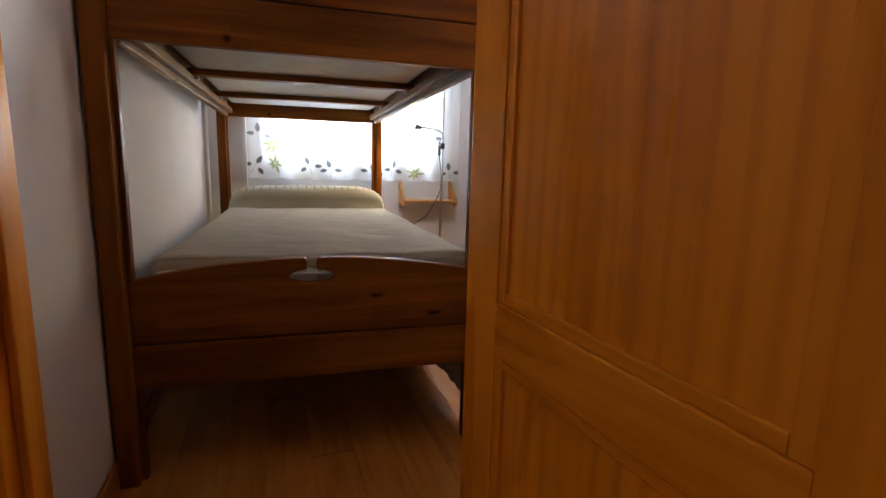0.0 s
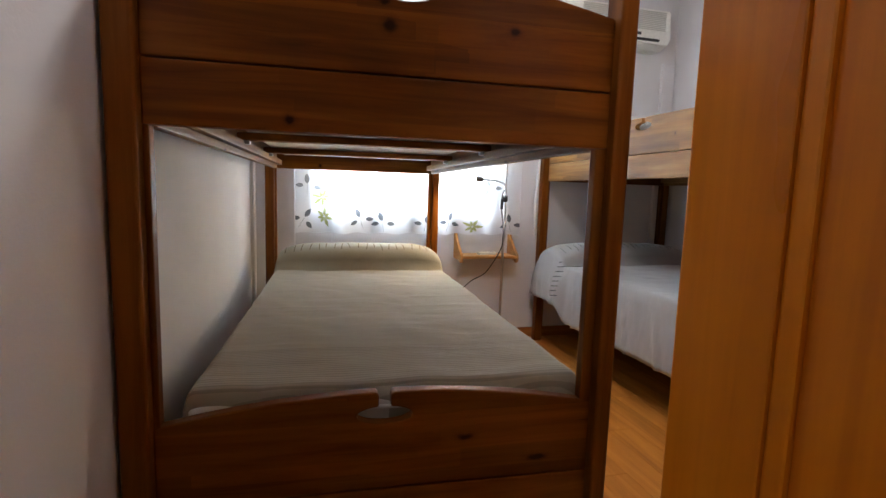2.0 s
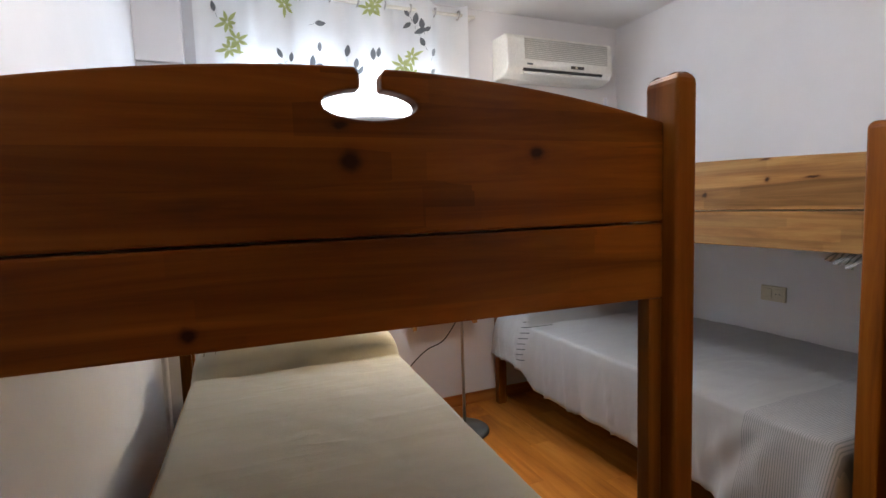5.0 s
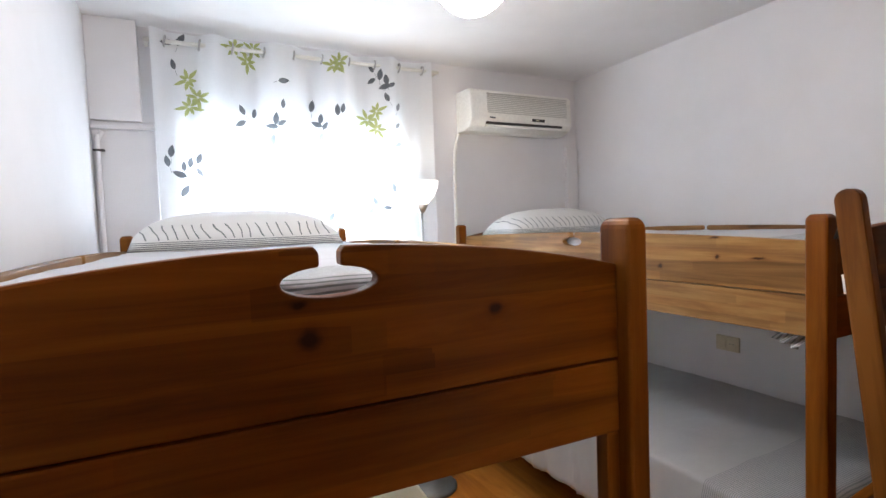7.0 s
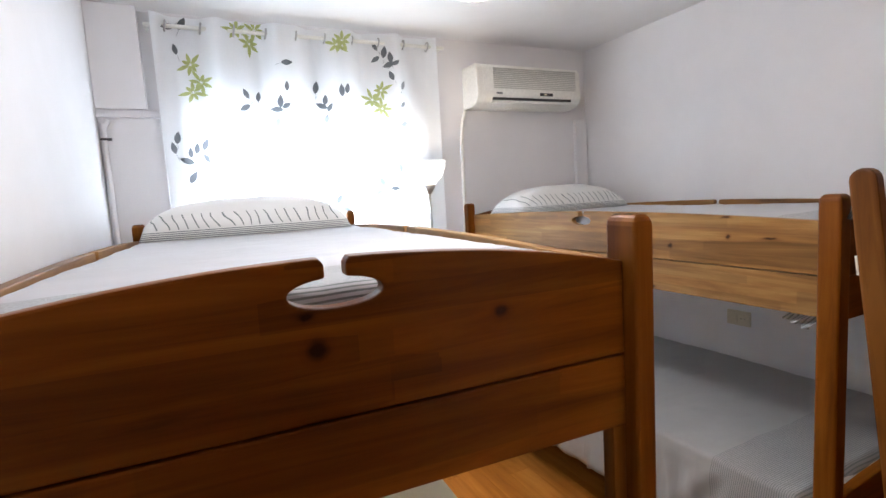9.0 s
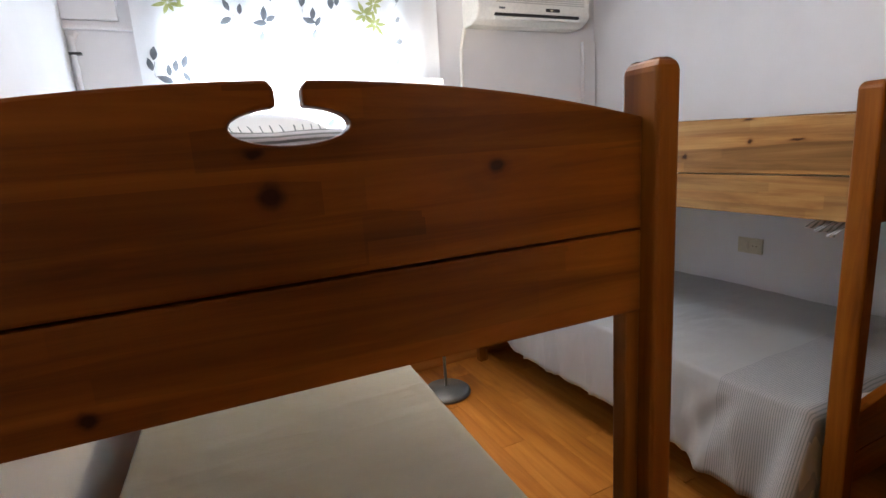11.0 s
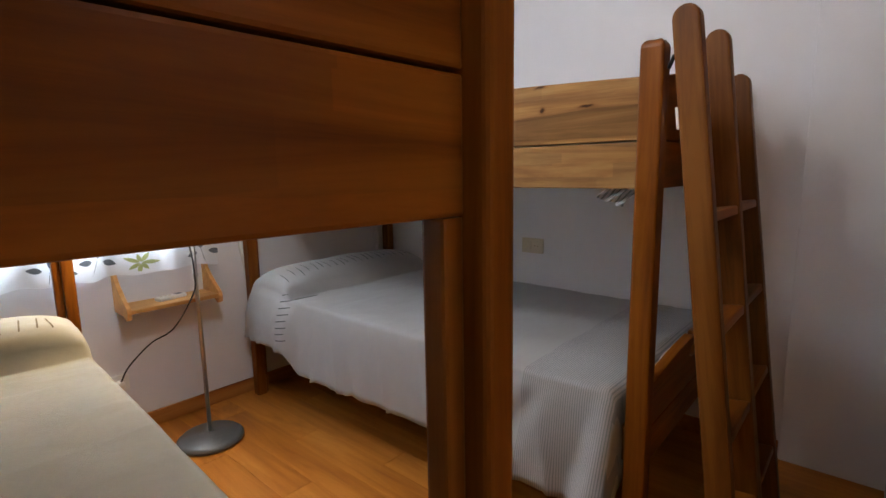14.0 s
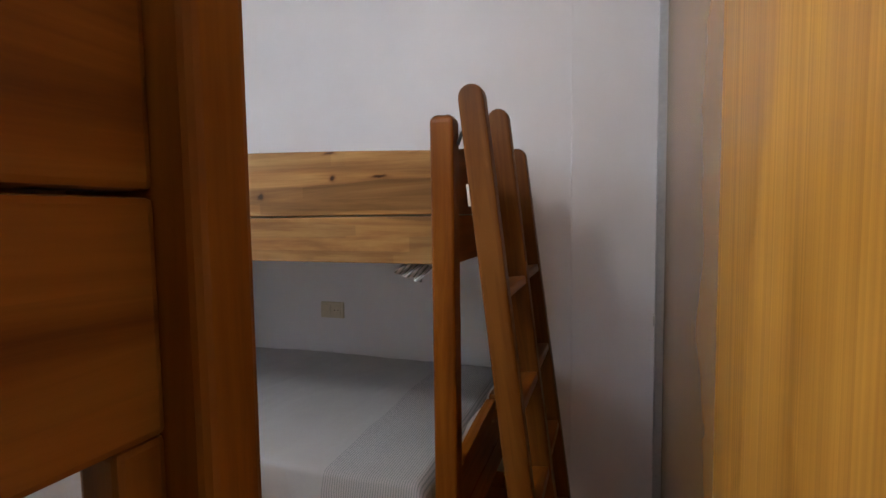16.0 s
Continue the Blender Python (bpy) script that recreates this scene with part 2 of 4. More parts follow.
alu = plain("anodised_aluminium", (0.42, 0.43, 0.45), 0.4, 0.3)
def glow(name, col, strength):
    def build(nt, nodes, links, bsdf):
        bsdf.inputs["Base Color"].default_value = (0.85, 0.85, 0.83, 1)
        bsdf.inputs["Emission Color"].default_value = (*col, 1)
        bsdf.inputs["Emission Strength"].default_value = strength
    return material(name, build)


glow_room = glow("lit_room_diffuser", (1.0, 0.965, 0.96), ROOM_GLOW)
glow_read = glow("lit_reading_bulb", (1.0, 0.76, 0.45), 60.0)
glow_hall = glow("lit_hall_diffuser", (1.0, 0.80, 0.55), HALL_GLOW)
ivory = plain("ivory_plastic", (0.62, 0.55, 0.40), 0.4)


# ---- mesh helpers ----
BVHTree = mathutils.bvhtree.BVHTree

def mesh_of(name, bm, mat, smooth=False):
    me = bpy.data.meshes.new(name)
    bmesh.ops.recalc_face_normals(bm, faces=bm.faces)
    bm.to_mesh(me)
    bm.free()
    for m in (mat if isinstance(mat, (list, tuple)) else [mat]):
        me.materials.append(m)
    if smooth:
        for p in me.polygons:
            p.use_smooth = True
    return me


def part(name, bm, mat, parent, label="", smooth=False):
    ob = new(name, mesh_of(name, bm, mat, smooth))
    ob.parent = parent
    if label:
        tagged(ob, label)
    return ob


def thing(name, label, category, at=(0, 0, 0), rz=0, group=""):
    ob = new(name)
    ob.matrix_world = pose(*at, 0, 0, rz)
    return tagged(ob, label, category, group)


def solid(name, bm, mat, label, category, group="", kind="", smooth=False):
    return tagged(new(name, mesh_of(name, bm, mat, smooth)), label, category, group, kind)


def box(lo, hi, bevel=0.0, seg=2, bm=None):
    own = bmesh.new()
    c = [(a + b) / 2 for a, b in zip(lo, hi)]
    s = [abs(b - a) for a, b in zip(lo, hi)]
    bmesh.ops.create_cube(own, size=1, matrix=Matrix.Translation(c) @ Matrix.Diagonal((*s, 1)))
    if bevel:
        bmesh.ops.bevel(own, geom=list(own.edges), offset=bevel, segments=seg, profile=0.6, affect="EDGES")
    return join(bm, own) if bm else own


def join(bm, other):
    me = bpy.data.meshes.new("tmp")
    other.to_mesh(me)
    other.free()
    bm.from_mesh(me)
    bpy.data.meshes.remove(me)
    return bm


def extrude_outline(outline, axis, lo, hi, bevel=0.0, seg=2):
    """A slab with the outline (pairs) across one axis, from lo to hi along it."""
    bm = bmesh.new()

    def p(u, v, w):
        return {"x": (w, u, v), "y": (u, w, v), "z": (u, v, w)}[axis]
    a = [bm.verts.new(p(u, v, lo)) for u, v in outline]
    b = [bm.verts.new(p(u, v, hi)) for u, v in outline]
    n = len(a)
    bm.faces.new(a)
    bm.faces.new(b[::-1])
    for i in range(n):
        bm.faces.new((a[i], b[i], b[(i + 1) % n], a[(i + 1) % n]))
    bmesh.ops.recalc_face_normals(bm, faces=bm.faces)
    if bevel:
        rim = [e for e in bm.edges if len(e.link_faces) == 2 and e.calc_face_angle(0) > 0.5]
        bmesh.ops.bevel(bm, geom=rim, offset=bevel, segments=seg, profile=0.6, affect="EDGES")
    return bm


def lathe(profile, seg=32):
    """A body turned round z from (radius, height) pairs."""
    bm = bmesh.new()
    rings = []
    for r, z in profile:
        rings.append([bm.verts.new((r * math.cos(2 * math.pi * i / seg), r * math.sin(2 * math.pi * i / seg), z)) for i in range(seg)] if r > 1e-5 else [bm.verts.new((0, 0, z))])
    for a, b in zip(rings, rings[1:]):
        for i in range(seg):
            j = (i + 1) % seg
            q = [a[i % len(a)], a[j % len(a)], b[j % len(b)], b[i % len(b)]]
            q = [v for k, v in enumerate(q) if v not in q[:k]]
            if len(q) > 2:
                bm.faces.new(q)
    return bm


def tube(points, radius, seg=10):
    """A round bar along a smooth line of points."""
    pts = [Vector(p) for p in points]
    bm = bmesh.new()
    rings, side = [], None
    for i, p in enumerate(pts):
        d = (pts[min(i + 1, len(pts) - 1)] - pts[max(i - 1, 0)]).normalized()
        if side is None:
            side = d.cross(Vector((0.31, 0.2, 0.93))).normalized()
        side = (side - d * side.dot(d)).normalized()
        up = d.cross(side)
        rings.append([bm.verts.new(p + radius * (math.cos(2 * math.pi * k / seg) * side + math.sin(2 * math.pi * k / seg) * up)) for k in range(seg)])
    for a, b in zip(rings, rings[1:]):
        for k in range(seg):
            bm.faces.new((a[k], a[(k + 1) % seg], b[(k + 1) % seg], b[k]))
    bm.faces.new(rings[0][::-1])
    bm.faces.new(rings[-1])
    return bm


def spline(points, n=24):
    pts = [Vector(p) for p in points]
    pts = [2 * pts[0] - pts[1], *pts, 2 * pts[-1] - pts[-2]]
    out = []
    for i in range(1, len(pts) - 2):
        p0, p1, p2, p3 = pts[i - 1:i + 3]
        for k in range(n):
            t = k / n
            out.append(0.5 * (2 * p1 + (p2 - p0) * t + (2 * p0 - 5 * p1 + 4 * p2 - p3) * t * t + (3 * p1 - p0 - 3 * p2 + p3) * t ** 3))
    return out + [pts[-2]]


# ---- structure ----
T = 0.14
HX, B0 = -1.5, -2.3                                      # back of the entrance passage
floor_slab = solid("floor", box((HX - T, B0 - T, -0.1), (R + T, W + T, -0.004)), plank_mat, "orange-brown wood laminate floor", "floor", kind="structure")
solid("ceiling", box((HX - T, B0 - T, CEIL), (R + T, W + T, CEIL + 0.12)), ceil_mat, "white painted ceiling", "ceiling", kind="structure")
solid("wall_left", box((LW - T, YW - 0.1, 0), (LW, W + T, CEIL)), wall_mat, "white painted plaster wall beside the bunk", "wall", kind="structure")
solid("wall_right", box((R, B0 - T, 0), (R + T, W + T, CEIL)), wall_mat, "white painted plaster wall with a socket", "wall", kind="structure")
solid("wall_back", box((HX - T, B0 - T, 0), (1.02, B0, CEIL)), wall_mat, "white painted wall of the passage", "wall", kind="structure")
solid("wall_passage", box((HX - T, B0, 0), (HX, YW - 0.1, CEIL)), wall_mat, "white painted end wall of the passage", "wall", kind="structure")
solid("wall_passage_side", box((HX, YW - 0.1, 0), (LW - T, YW, CEIL)), wall_mat, "white painted wall of the passage", "wall", kind="structure")
solid("wall_passage_end", box((1.02, B0 - T, 0), (1.02 + T, -1.13, CEIL)), wall_mat, "white painted wall beside the wardrobe", "wall", kind="structure")
# window wall with its opening
WX0, WX1, WZ0, WZ1 = 0.36, 1.42, 0.90, 1.96
bm = box((LW, W, 0), (WX0, W + T, CEIL))
box((WX1, W, 0), (R, W + T, CEIL), bm=bm)
box((WX0, W, 0), (WX1, W + T, WZ0), bm=bm)
box((WX0, W, WZ1), (WX1, W + T, CEIL), bm=bm)
solid("wall_window", bm, wall_mat, "white painted wall with a curtained window", "wall", kind="structure")
# wall with the doorway, and the passage
DX0, DX1 = 0.020, 0.732
bm = box((LW, YW - 0.1, 0), (DX0 - 0.03, YW, CEIL))
box((DX0 - 0.03, YW - 0.1, 2.07), (DX1 + 0.03, YW, CEIL), bm=bm)
box((DX1 + 0.03, YW - 0.1, 0), (1.02, YW, CEIL), bm=bm)
solid("wall_door", bm, wall_mat, "white painted wall round the doorway", "wall", kind="structure")

solid("pilaster", box((R - 0.022, YD, 0), (R, -0.102, CEIL), 0.006), wall_mat, "shallow white painted pilaster beside the wardrobe", "wall", kind="structure")
bm = box((LW, W - 0.075, 2.015), (0.145, W, CEIL), 0.004)
box((LW, W - 0.055, 0), (0.195, W, 2.015), 0.004, bm=bm)
box((LW, W - 0.085, 1.975), (0.20, W, 1.990), 0.003, bm=bm)
solid("column", bm, wall_mat, "white boxed-in corner column with a ledge", "column", kind="structure")
solid("corner_trunking", box((R - 0.115, W - 0.03, 0), (R - 0.015, W, 2.00), 0.005), wall_mat, "white boxed-in pipe run in the corner", "trunking", kind="structure")


def skirting(name, lo, hi):
    return solid(name, box(lo, hi, 0.004), skirt_mat, "brown wooden skirting board", "skirting", kind="structure")


skirting("baseboard_window", (0.20, W - 0.014, 0), (R - 0.118, W, 0.072))
skirting("baseboard_right", (R - 0.014, -0.098, 0), (R, W - 0.032, 0.072))
skirting("baseboard_left", (LW, YD + 0.02, 0), (LW + 0.012, W - 0.06, 0.072))
# door casing on the wardrobe side and at the latch side
frame_ob = tagged(new("door_frame"), "varnished orange pine door frame", "door frame", kind="structure")
latch_jamb = part("jamb", box((DX0 - 0.03, YW - 0.115, 0), (DX0, YW + 0.012, 2.08), 0.006), door_z, frame_ob)
part("jamb", box((DX1, YW - 0.115, 0), (DX1 + 0.03, YW - 0.004, 2.08), 0.006), door_z, frame_ob)
part("stop", box((DX0, YW - 0.078, 0), (DX0 + 0.012, YW - 0.045, 2.04), 0.003), door_z, frame_ob)
part("head", box((DX0, YW - 0.115, 2.04), (DX1, YW + 0.012, 2.08), 0.006), door_y, frame_ob)
part("casing", box((LW + 0.002, YW, 0), (DX0 - 0.031, YW + 0.014, 2.13), 0.004), door_z, frame_ob)
part("casing", box((LW + 0.002, YW - 0.114, 0), (DX0 - 0.031, YW - 0.1, 2.13), 0.004), door_z, frame_ob)
part("strike_plate", box((DX0 - 0.001, YW - 0.060, 1.015), (DX0 + 0.003, YW - 0.036, 1.08), 0.001), steel, latch_jamb, "small brushed steel strike plate")

# door leaf, swung out into the passage
DL, DT = 0.72, 0.035
leaf = thing("door", "varnished orange pine panelled door standing open", "door", (0.690, YW - 0.004, 0), DOOR_TURN)
leaf["kind"] = "structure"


def leaf_box(y0, y1, z0, z1, x0=0.0, x1=DT, bev=0.003):
    return box((x0, -y1, z0), (x1, -y0, z1), bev)


ZR0, ZR1 = 0.548, 0.638
part("stile", leaf_box(0, 0.114, 0.01, 2.03), door_z, leaf)
part("stile", leaf_box(DL - 0.114, DL, 0.01, 2.03), door_z, leaf)
part("rail", leaf_box(0.114, DL - 0.114, 0.01, 0.13), door_y, leaf)
part("rail", leaf_box(0.114, DL - 0.114, ZR0, ZR1), door_y, leaf)
part("rail", leaf_box(0.114, DL - 0.114, 1.93, 2.03), door_y, leaf)
for z0, z1 in ((0.13, ZR0), (ZR1, 1.93)):
    part("panel", leaf_box(0.104, DL - 0.104, z0 - 0.01, z1 + 0.01, 0.010, DT - 0.010), door_panel, leaf)
    for a, b in ((0.114, 0.136), (DL - 0.136, DL - 0.114)):
        part("moulding", leaf_box(a, b, z0, z1, 0.003, 0.012, 0.0035), door_z, leaf)
    for a, b in ((z0, z0 + 0.02), (z1 - 0.02, z1)):
        part("moulding", leaf_box(0.136, DL - 0.136, a, b, 0.003, 0.012, 0.0035), door_y, leaf)
for z in (0.22, 1.05, 1.82):
    bm = lathe([(0, 0), (0.006, 0), (0.006, 0.09), (0, 0.09)], 12)
    bmesh.ops.translate(bm, verts=bm.verts, vec=(0.04, 0.004, z))
    part("hinge", bm, steel, leaf, "steel hinge barrel")


# ---- bunk beds ----
BW, BL, PW, PD = 1.01, 2.06, 0.040, 0.052


def arc_planks(u0, u1, z0, zj, ze, zm, axis, lo, hi, sz, slot_at=None):
    """Two planks one over the other; the upper one has a bowed top with a keyhole grip."""
    low = extrude_outline([(u0, z0), (u1, z0), (u1, zj - 0.0015), (u0, zj - 0.0015)], axis, lo, hi, 0.004)
    c = (u0 + u1) / 2 if slot_at is None else slot_at
    mid, half = (u0 + u1) / 2, (u1 - u0) / 2

    def top(u):
        return ze + (zm - ze) * (1 - ((u - mid) / half) ** 2)
    ra, rb, neck, n = 0.060, 0.019, 0.013, 14
    out = [(u0, zj + 0.0015), (u1, zj + 0.0015)]
    out += [(u, top(u)) for u in [u1 + (c + neck + 0.006 - u1) * i / n for i in range(n + 1)]]
    a0 = math.asin(neck / ra)
    out += [(c + neck, top(c) - 0.008)]
    for i in range(25):
        a = math.pi / 2 - a0 - (2 * math.pi - 2 * a0) * i / 24
        out.append((c + ra * math.cos(a), sz + rb * math.sin(a)))
    out += [(c - neck, top(c) - 0.008)]
    out += [(u, top(u)) for u in [c - neck - 0.006 + (u0 - c + neck + 0.006) * i / n for i in range(n + 1)]]
    return low, extrude_outline(out, axis, lo, hi, 0.004)


def post_mesh(x, y, h, w, proud):
    bm = box((x, y - proud, 0), (x + w, y + PD, h))
    side = [e for e in bm.edges if abs(e.verts[0].co.z - e.verts[1].co.z) > 0.1]
    bmesh.ops.bevel(bm, geom=side, offset=0.007, segments=3, profile=0.5, affect="EDGES")
    rim = [e for e in bm.edges if min(v.co.z for v in e.verts) > h - 0.001]
    bmesh.ops.bevel(bm, geom=rim, offset=0.018, segments=4, profile=0.5, affect="EDGES")
    return bm


def bunk_bed(at, rz, label, wx, wy, wz, up, low, rise, proud):
    """up, low: foot, joint, ends and middle of the upper and lower end boards; rise: how far the upper tier is raised; proud: how far the foot posts stand out."""
    bed = thing("bunk_bed", label, "bunk bed", at, rz, "bunk beds")
    for x in (0, BW - PW):
        for y in (0, BL - PD):
            extra = 0.012 if x == 0 and rise else 0.0
            part("post", post_mesh(x - extra, y, 1.475 + rise, PW + extra, proud if y == 0 else 0.0), wz, bed)
            bw = 0.012 if x == 0 else 0.026
            bx = PW if x == 0 else BW - PW - bw
            for z0, z1 in ((0.0, low[0]), (low[2] - 0.01, up[0])):
                part("post_block", box((bx, y + 0.012, z0), (bx + bw, y + PD - 0.012, z1), 0.004), wz, bed)
    for y0 in (0.011, BL - PD + 0.016):
        for zz, sz, mid in ((up, up[3] - 0.044, 0.010), (low, low[3] - 0.052, -0.015)):
            a, b = arc_planks(PW, BW - PW, *zz, "y", y0, y0 + 0.030, sz, BW / 2 + mid)
            part("end_board", a, wx, bed)
            part("end_board", b, wx, bed)
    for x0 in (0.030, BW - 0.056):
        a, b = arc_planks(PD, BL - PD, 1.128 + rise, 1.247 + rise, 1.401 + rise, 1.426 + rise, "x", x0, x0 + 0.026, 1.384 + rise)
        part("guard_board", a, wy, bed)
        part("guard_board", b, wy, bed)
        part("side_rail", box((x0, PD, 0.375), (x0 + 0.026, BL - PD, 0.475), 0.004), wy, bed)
    for z, n in ((1.175 + rise, 3), (0.375, 4)):
        for x0 in (0.058, BW - 0.083):
            part("cleat", box((x0, PD, z - 0.028), (x0 + 0.025, BL - PD, z), 0.003), wy, bed)
        for i in range(n):
            y = 0.16 + i * (0.63 if n == 3 else 0.5)
            for cx in ((0.078, BW - 0.100) if n == 3 else ()):
                part("slat_clip", box((cx, y + 0.016, z - 0.012), (cx + 0.022, y + 0.036, z + 0.0005), 0.003), steel, bed, "small bright metal clip")
            part("slat", box((0.060, y, z + 0.001), (BW - 0.060, y + 0.055, z + 0.026), 0.006), wx, bed)
    return bed


AX, AY, AR, RISE = -0.0405, -0.0093, -2.5, 0.003
BX, BY, BR = 1.831, 0.088, 0.0
bunk_a = bunk_bed((AX, AY, 0), AR, "dark-stained wooden bunk bed with bowed end boards", wood_x, lit_wood_y, wood_z, (1.132, 1.252, 1.405, 1.458), (0.256, 0.381, 0.550, 0.600), RISE, 0.015)
bunk_b = bunk_bed((BX, BY, 0), BR, "brown wooden bunk bed along the socket wall", wood_x, lit_wood_y, wood_z, (1.120, 1.239, 1.390, 1.435), (0.375, 0.475, 0.590, 0.63), -0.008, 0.004)


# ---- bedding ----
def wrinkle(x, y, amp=0.005, f=5.0):
    ridge = abs(noise.noise((x * 3.1 + y * 1.7, y * 4.3 - x, 2.2)))
    return amp * (noise.noise((x * f, y * f * 0.6, 0.3)) + 0.5 * noise.noise((x * f * 2.3, y * f * 2.3, 1.7))) - 0.0025 * max(0.0, 0.12 - ridge) / 0.12


def spread_surface(bm, x0, x1, y0, y1, z, left, right, foot, pillow, seed, flare):
    """A bedspread: flat over the mattress, rounded at the edges, with drops at the sides and foot, over the pillow."""
    r, nd = 0.020, 14

    def across():
        w, o = x1 - x0, x0
        pts = [(o - 0.004, -(left - (left - r) * i / nd)) for i in range(nd)] if left > r else []
        pts += [(o + r - r * math.cos(a), -r + r * math.sin(a)) for a in [math.pi / 2 * i / 5 for i in range(6)]]
        pts += [(o + r + (w - 2 * r) * i / 34, 0.0) for i in range(1, 34)]
        pts += [(o + w - r + r * math.sin(a), -r + r * math.cos(a)) for a in [math.pi / 2 * i / 5 for i in range(6)]]
        if right > r:
            pts += [(o + w + 0.004, -r - (right - r) * (i + 1) / nd) for i in range(nd)]
        return pts
    ny, rows = 110, []
    for j in range(ny + 1):
        y = y1 - (y1 - y0) * j / ny
        row = []
        for x, dz in across():
            drop = max(0.0, -dz - r)
            zz, xx, yy = z + dz + wrinkle(x + seed, y), x, y
            if pillow and y > pillow[0]:
                p0, p1, ph = pillow
                t = min(1.0, (y - p0) / (p1 - p0))
                bell = max(0.0, 1 - abs(2 * t - 1) ** 3) ** 0.5
                edge = max(0.0, 1 - abs((x - (x0 + x1) / 2) / ((x1 - x0) / 2)) ** 5) ** 0.5
                zz += ph * bell * (0.35 + 0.65 * edge) * (1 if drop == 0 else max(0.0, 1 - drop * 4))
            if flare and x < (x0 + x1) / 2 and drop > 0:
                head = min(1.0, max(0.0, (y - (y1 - 0.42)) / 0.06))
                zz += head * drop * 0.30
                xx -= head * 0.035 * math.sin(min(1.0, drop / 0.22) * math.pi * 0.6)
            near = max(0.0, 1 - (y - y0) / 0.45)
            fan = (y - y0 + 0.02) / (0.30 + drop)
            gather = near * flare * (0.30 * abs(math.sin(fan * 8.0 + 0.9)) ** 2.2 + 0.07 * math.sin(fan * 25.0))
            crease = max(0.0, 1 - abs(noise.noise((y * 4.2 + drop * 0.8, seed, 9.0))) / 0.05)
            pleat = drop * (0.030 * math.sin(y * 5 + seed) + 0.04 * noise.noise((y * 11, seed, 2.0)) - 0.07 * crease)
            out = drop * (0.03 + near * near * flare * 0.05 + gather)
            xx += (pleat - out) if x < (x0 + x1) / 2 else (out - pleat)
            yy -= drop * near * near * flare * 0.06
            if drop > 0:
                zz += drop * (0.05 * noise.noise((y * 1.6, seed, 4.0)) - near * near * flare * 0.09)
            row.append(bm.verts.new((xx, yy, zz)))
        rows.append(row)
    k = 6
    for i in range(1, k + 1):
        d = foot * i / k
        rows.append([bm.verts.new((v.co.x, v.co.y - 0.02 * math.sin(min(1, d / 0.05) * math.pi / 2) - 0.012 * math.sin(v.co.x * 21) * i / k, max(0.02, v.co.z - (d if i > 1 else d * 0.6)))) for v in rows[ny]])
    for a, b in zip(rows, rows[1:]):
        for i in range(len(a) - 1):
            bm.faces.new((a[i], a[i + 1], b[i + 1], b[i]))
    return bm


def bedspread(name, m, mat, label, category, x0, x1, y0, y1, z, left, right, foot, pillow=None, seed=0.0, flare=0.0, stitches=None):
    """stitches: colour material of the dashes sewn along the bolster, and down its hanging end where the spread flares."""
    ob = thing(name, label, category)
    ob.matrix_world = m
    bm = spread_surface(bmesh.new(), x0, x1, y0, y1, z, left, right, foot, pillow, seed, flare)
    bm.normal_update()
    tree = BVHTree.FromBMesh(bm)
    cloth = part("cloth", bm, mat, ob, smooth=True)
    mod = cloth.modifiers.new("cloth", "SOLIDIFY")
    mod.thickness, mod.offset = 0.004, -1
    if not stitches:
        return ob
    rnd = random.Random(int(seed * 10) + 3)

    def dash(a, b, way):
        strip, pts = bmesh.new(), []
        side = (b - a).cross(way).normalized() * 0.0022
        for k in range(6):
            p = a.lerp(b, k / 5)
            hit, nrm, _, _ = tree.ray_cast(p - way * 0.5, way)
            if hit:
                pts.append([strip.verts.new(hit - way * 0.003 + side * s) for s in (-1, 1)])
        for p, q in zip(pts, pts[1:]):
            strip.faces.new((p[0], p[1], q[1], q[0]))
        if len(pts) > 2:
            part("stitch", strip, stitches, ob)
        else:
            strip.free()
    p0 = pillow[0]
    n = int((x1 - x0 - 0.08) / 0.042)
    for i in range(n):
        x = x0 + 0.05 + i * 0.042 + rnd.uniform(-0.006, 0.006)
        lean = rnd.uniform(-0.012, 0.012)
        ya = p0 + 0.055 + rnd.uniform(-0.012, 0.012)
        dash(Vector((x, ya, z)), Vector((x + lean, ya + 0.085, z)), Vector((0, 0, -1)))
    if flare:
        for i in range(8):
            zz = z + 0.03 - i * 0.030
            dash(Vector((x0, p0 - 0.03 + rnd.uniform(-0.006, 0.006), zz)), Vector((x0, p0 + 0.035, zz - 0.012)), Vector((1, 0, 0)))
    return ob


def mattress(m, size, z, label):
    ob = thing("mattress", label, "mattress")
    ob.matrix_world = m
    w, d = size[0] / 2, size[1]
    part("body", box((-w, 0, z), (w, d, z + size[2]), 0.03, 4), tick_mat, ob, smooth=True)
    c = 0.05
    ring = [(-w, c), (-w, d - c), (-w + c, d), (w - c, d), (w, d - c), (w, c), (w - c, 0), (-w + c, 0), (-w, c)]
    for zz in (z + 0.028, z + size[2] - 0.028):
        part("piping", tube([(x, y, zz) for x, y in ring], 0.005, 8), sheet_mat, ob, smooth=True)
    return ob


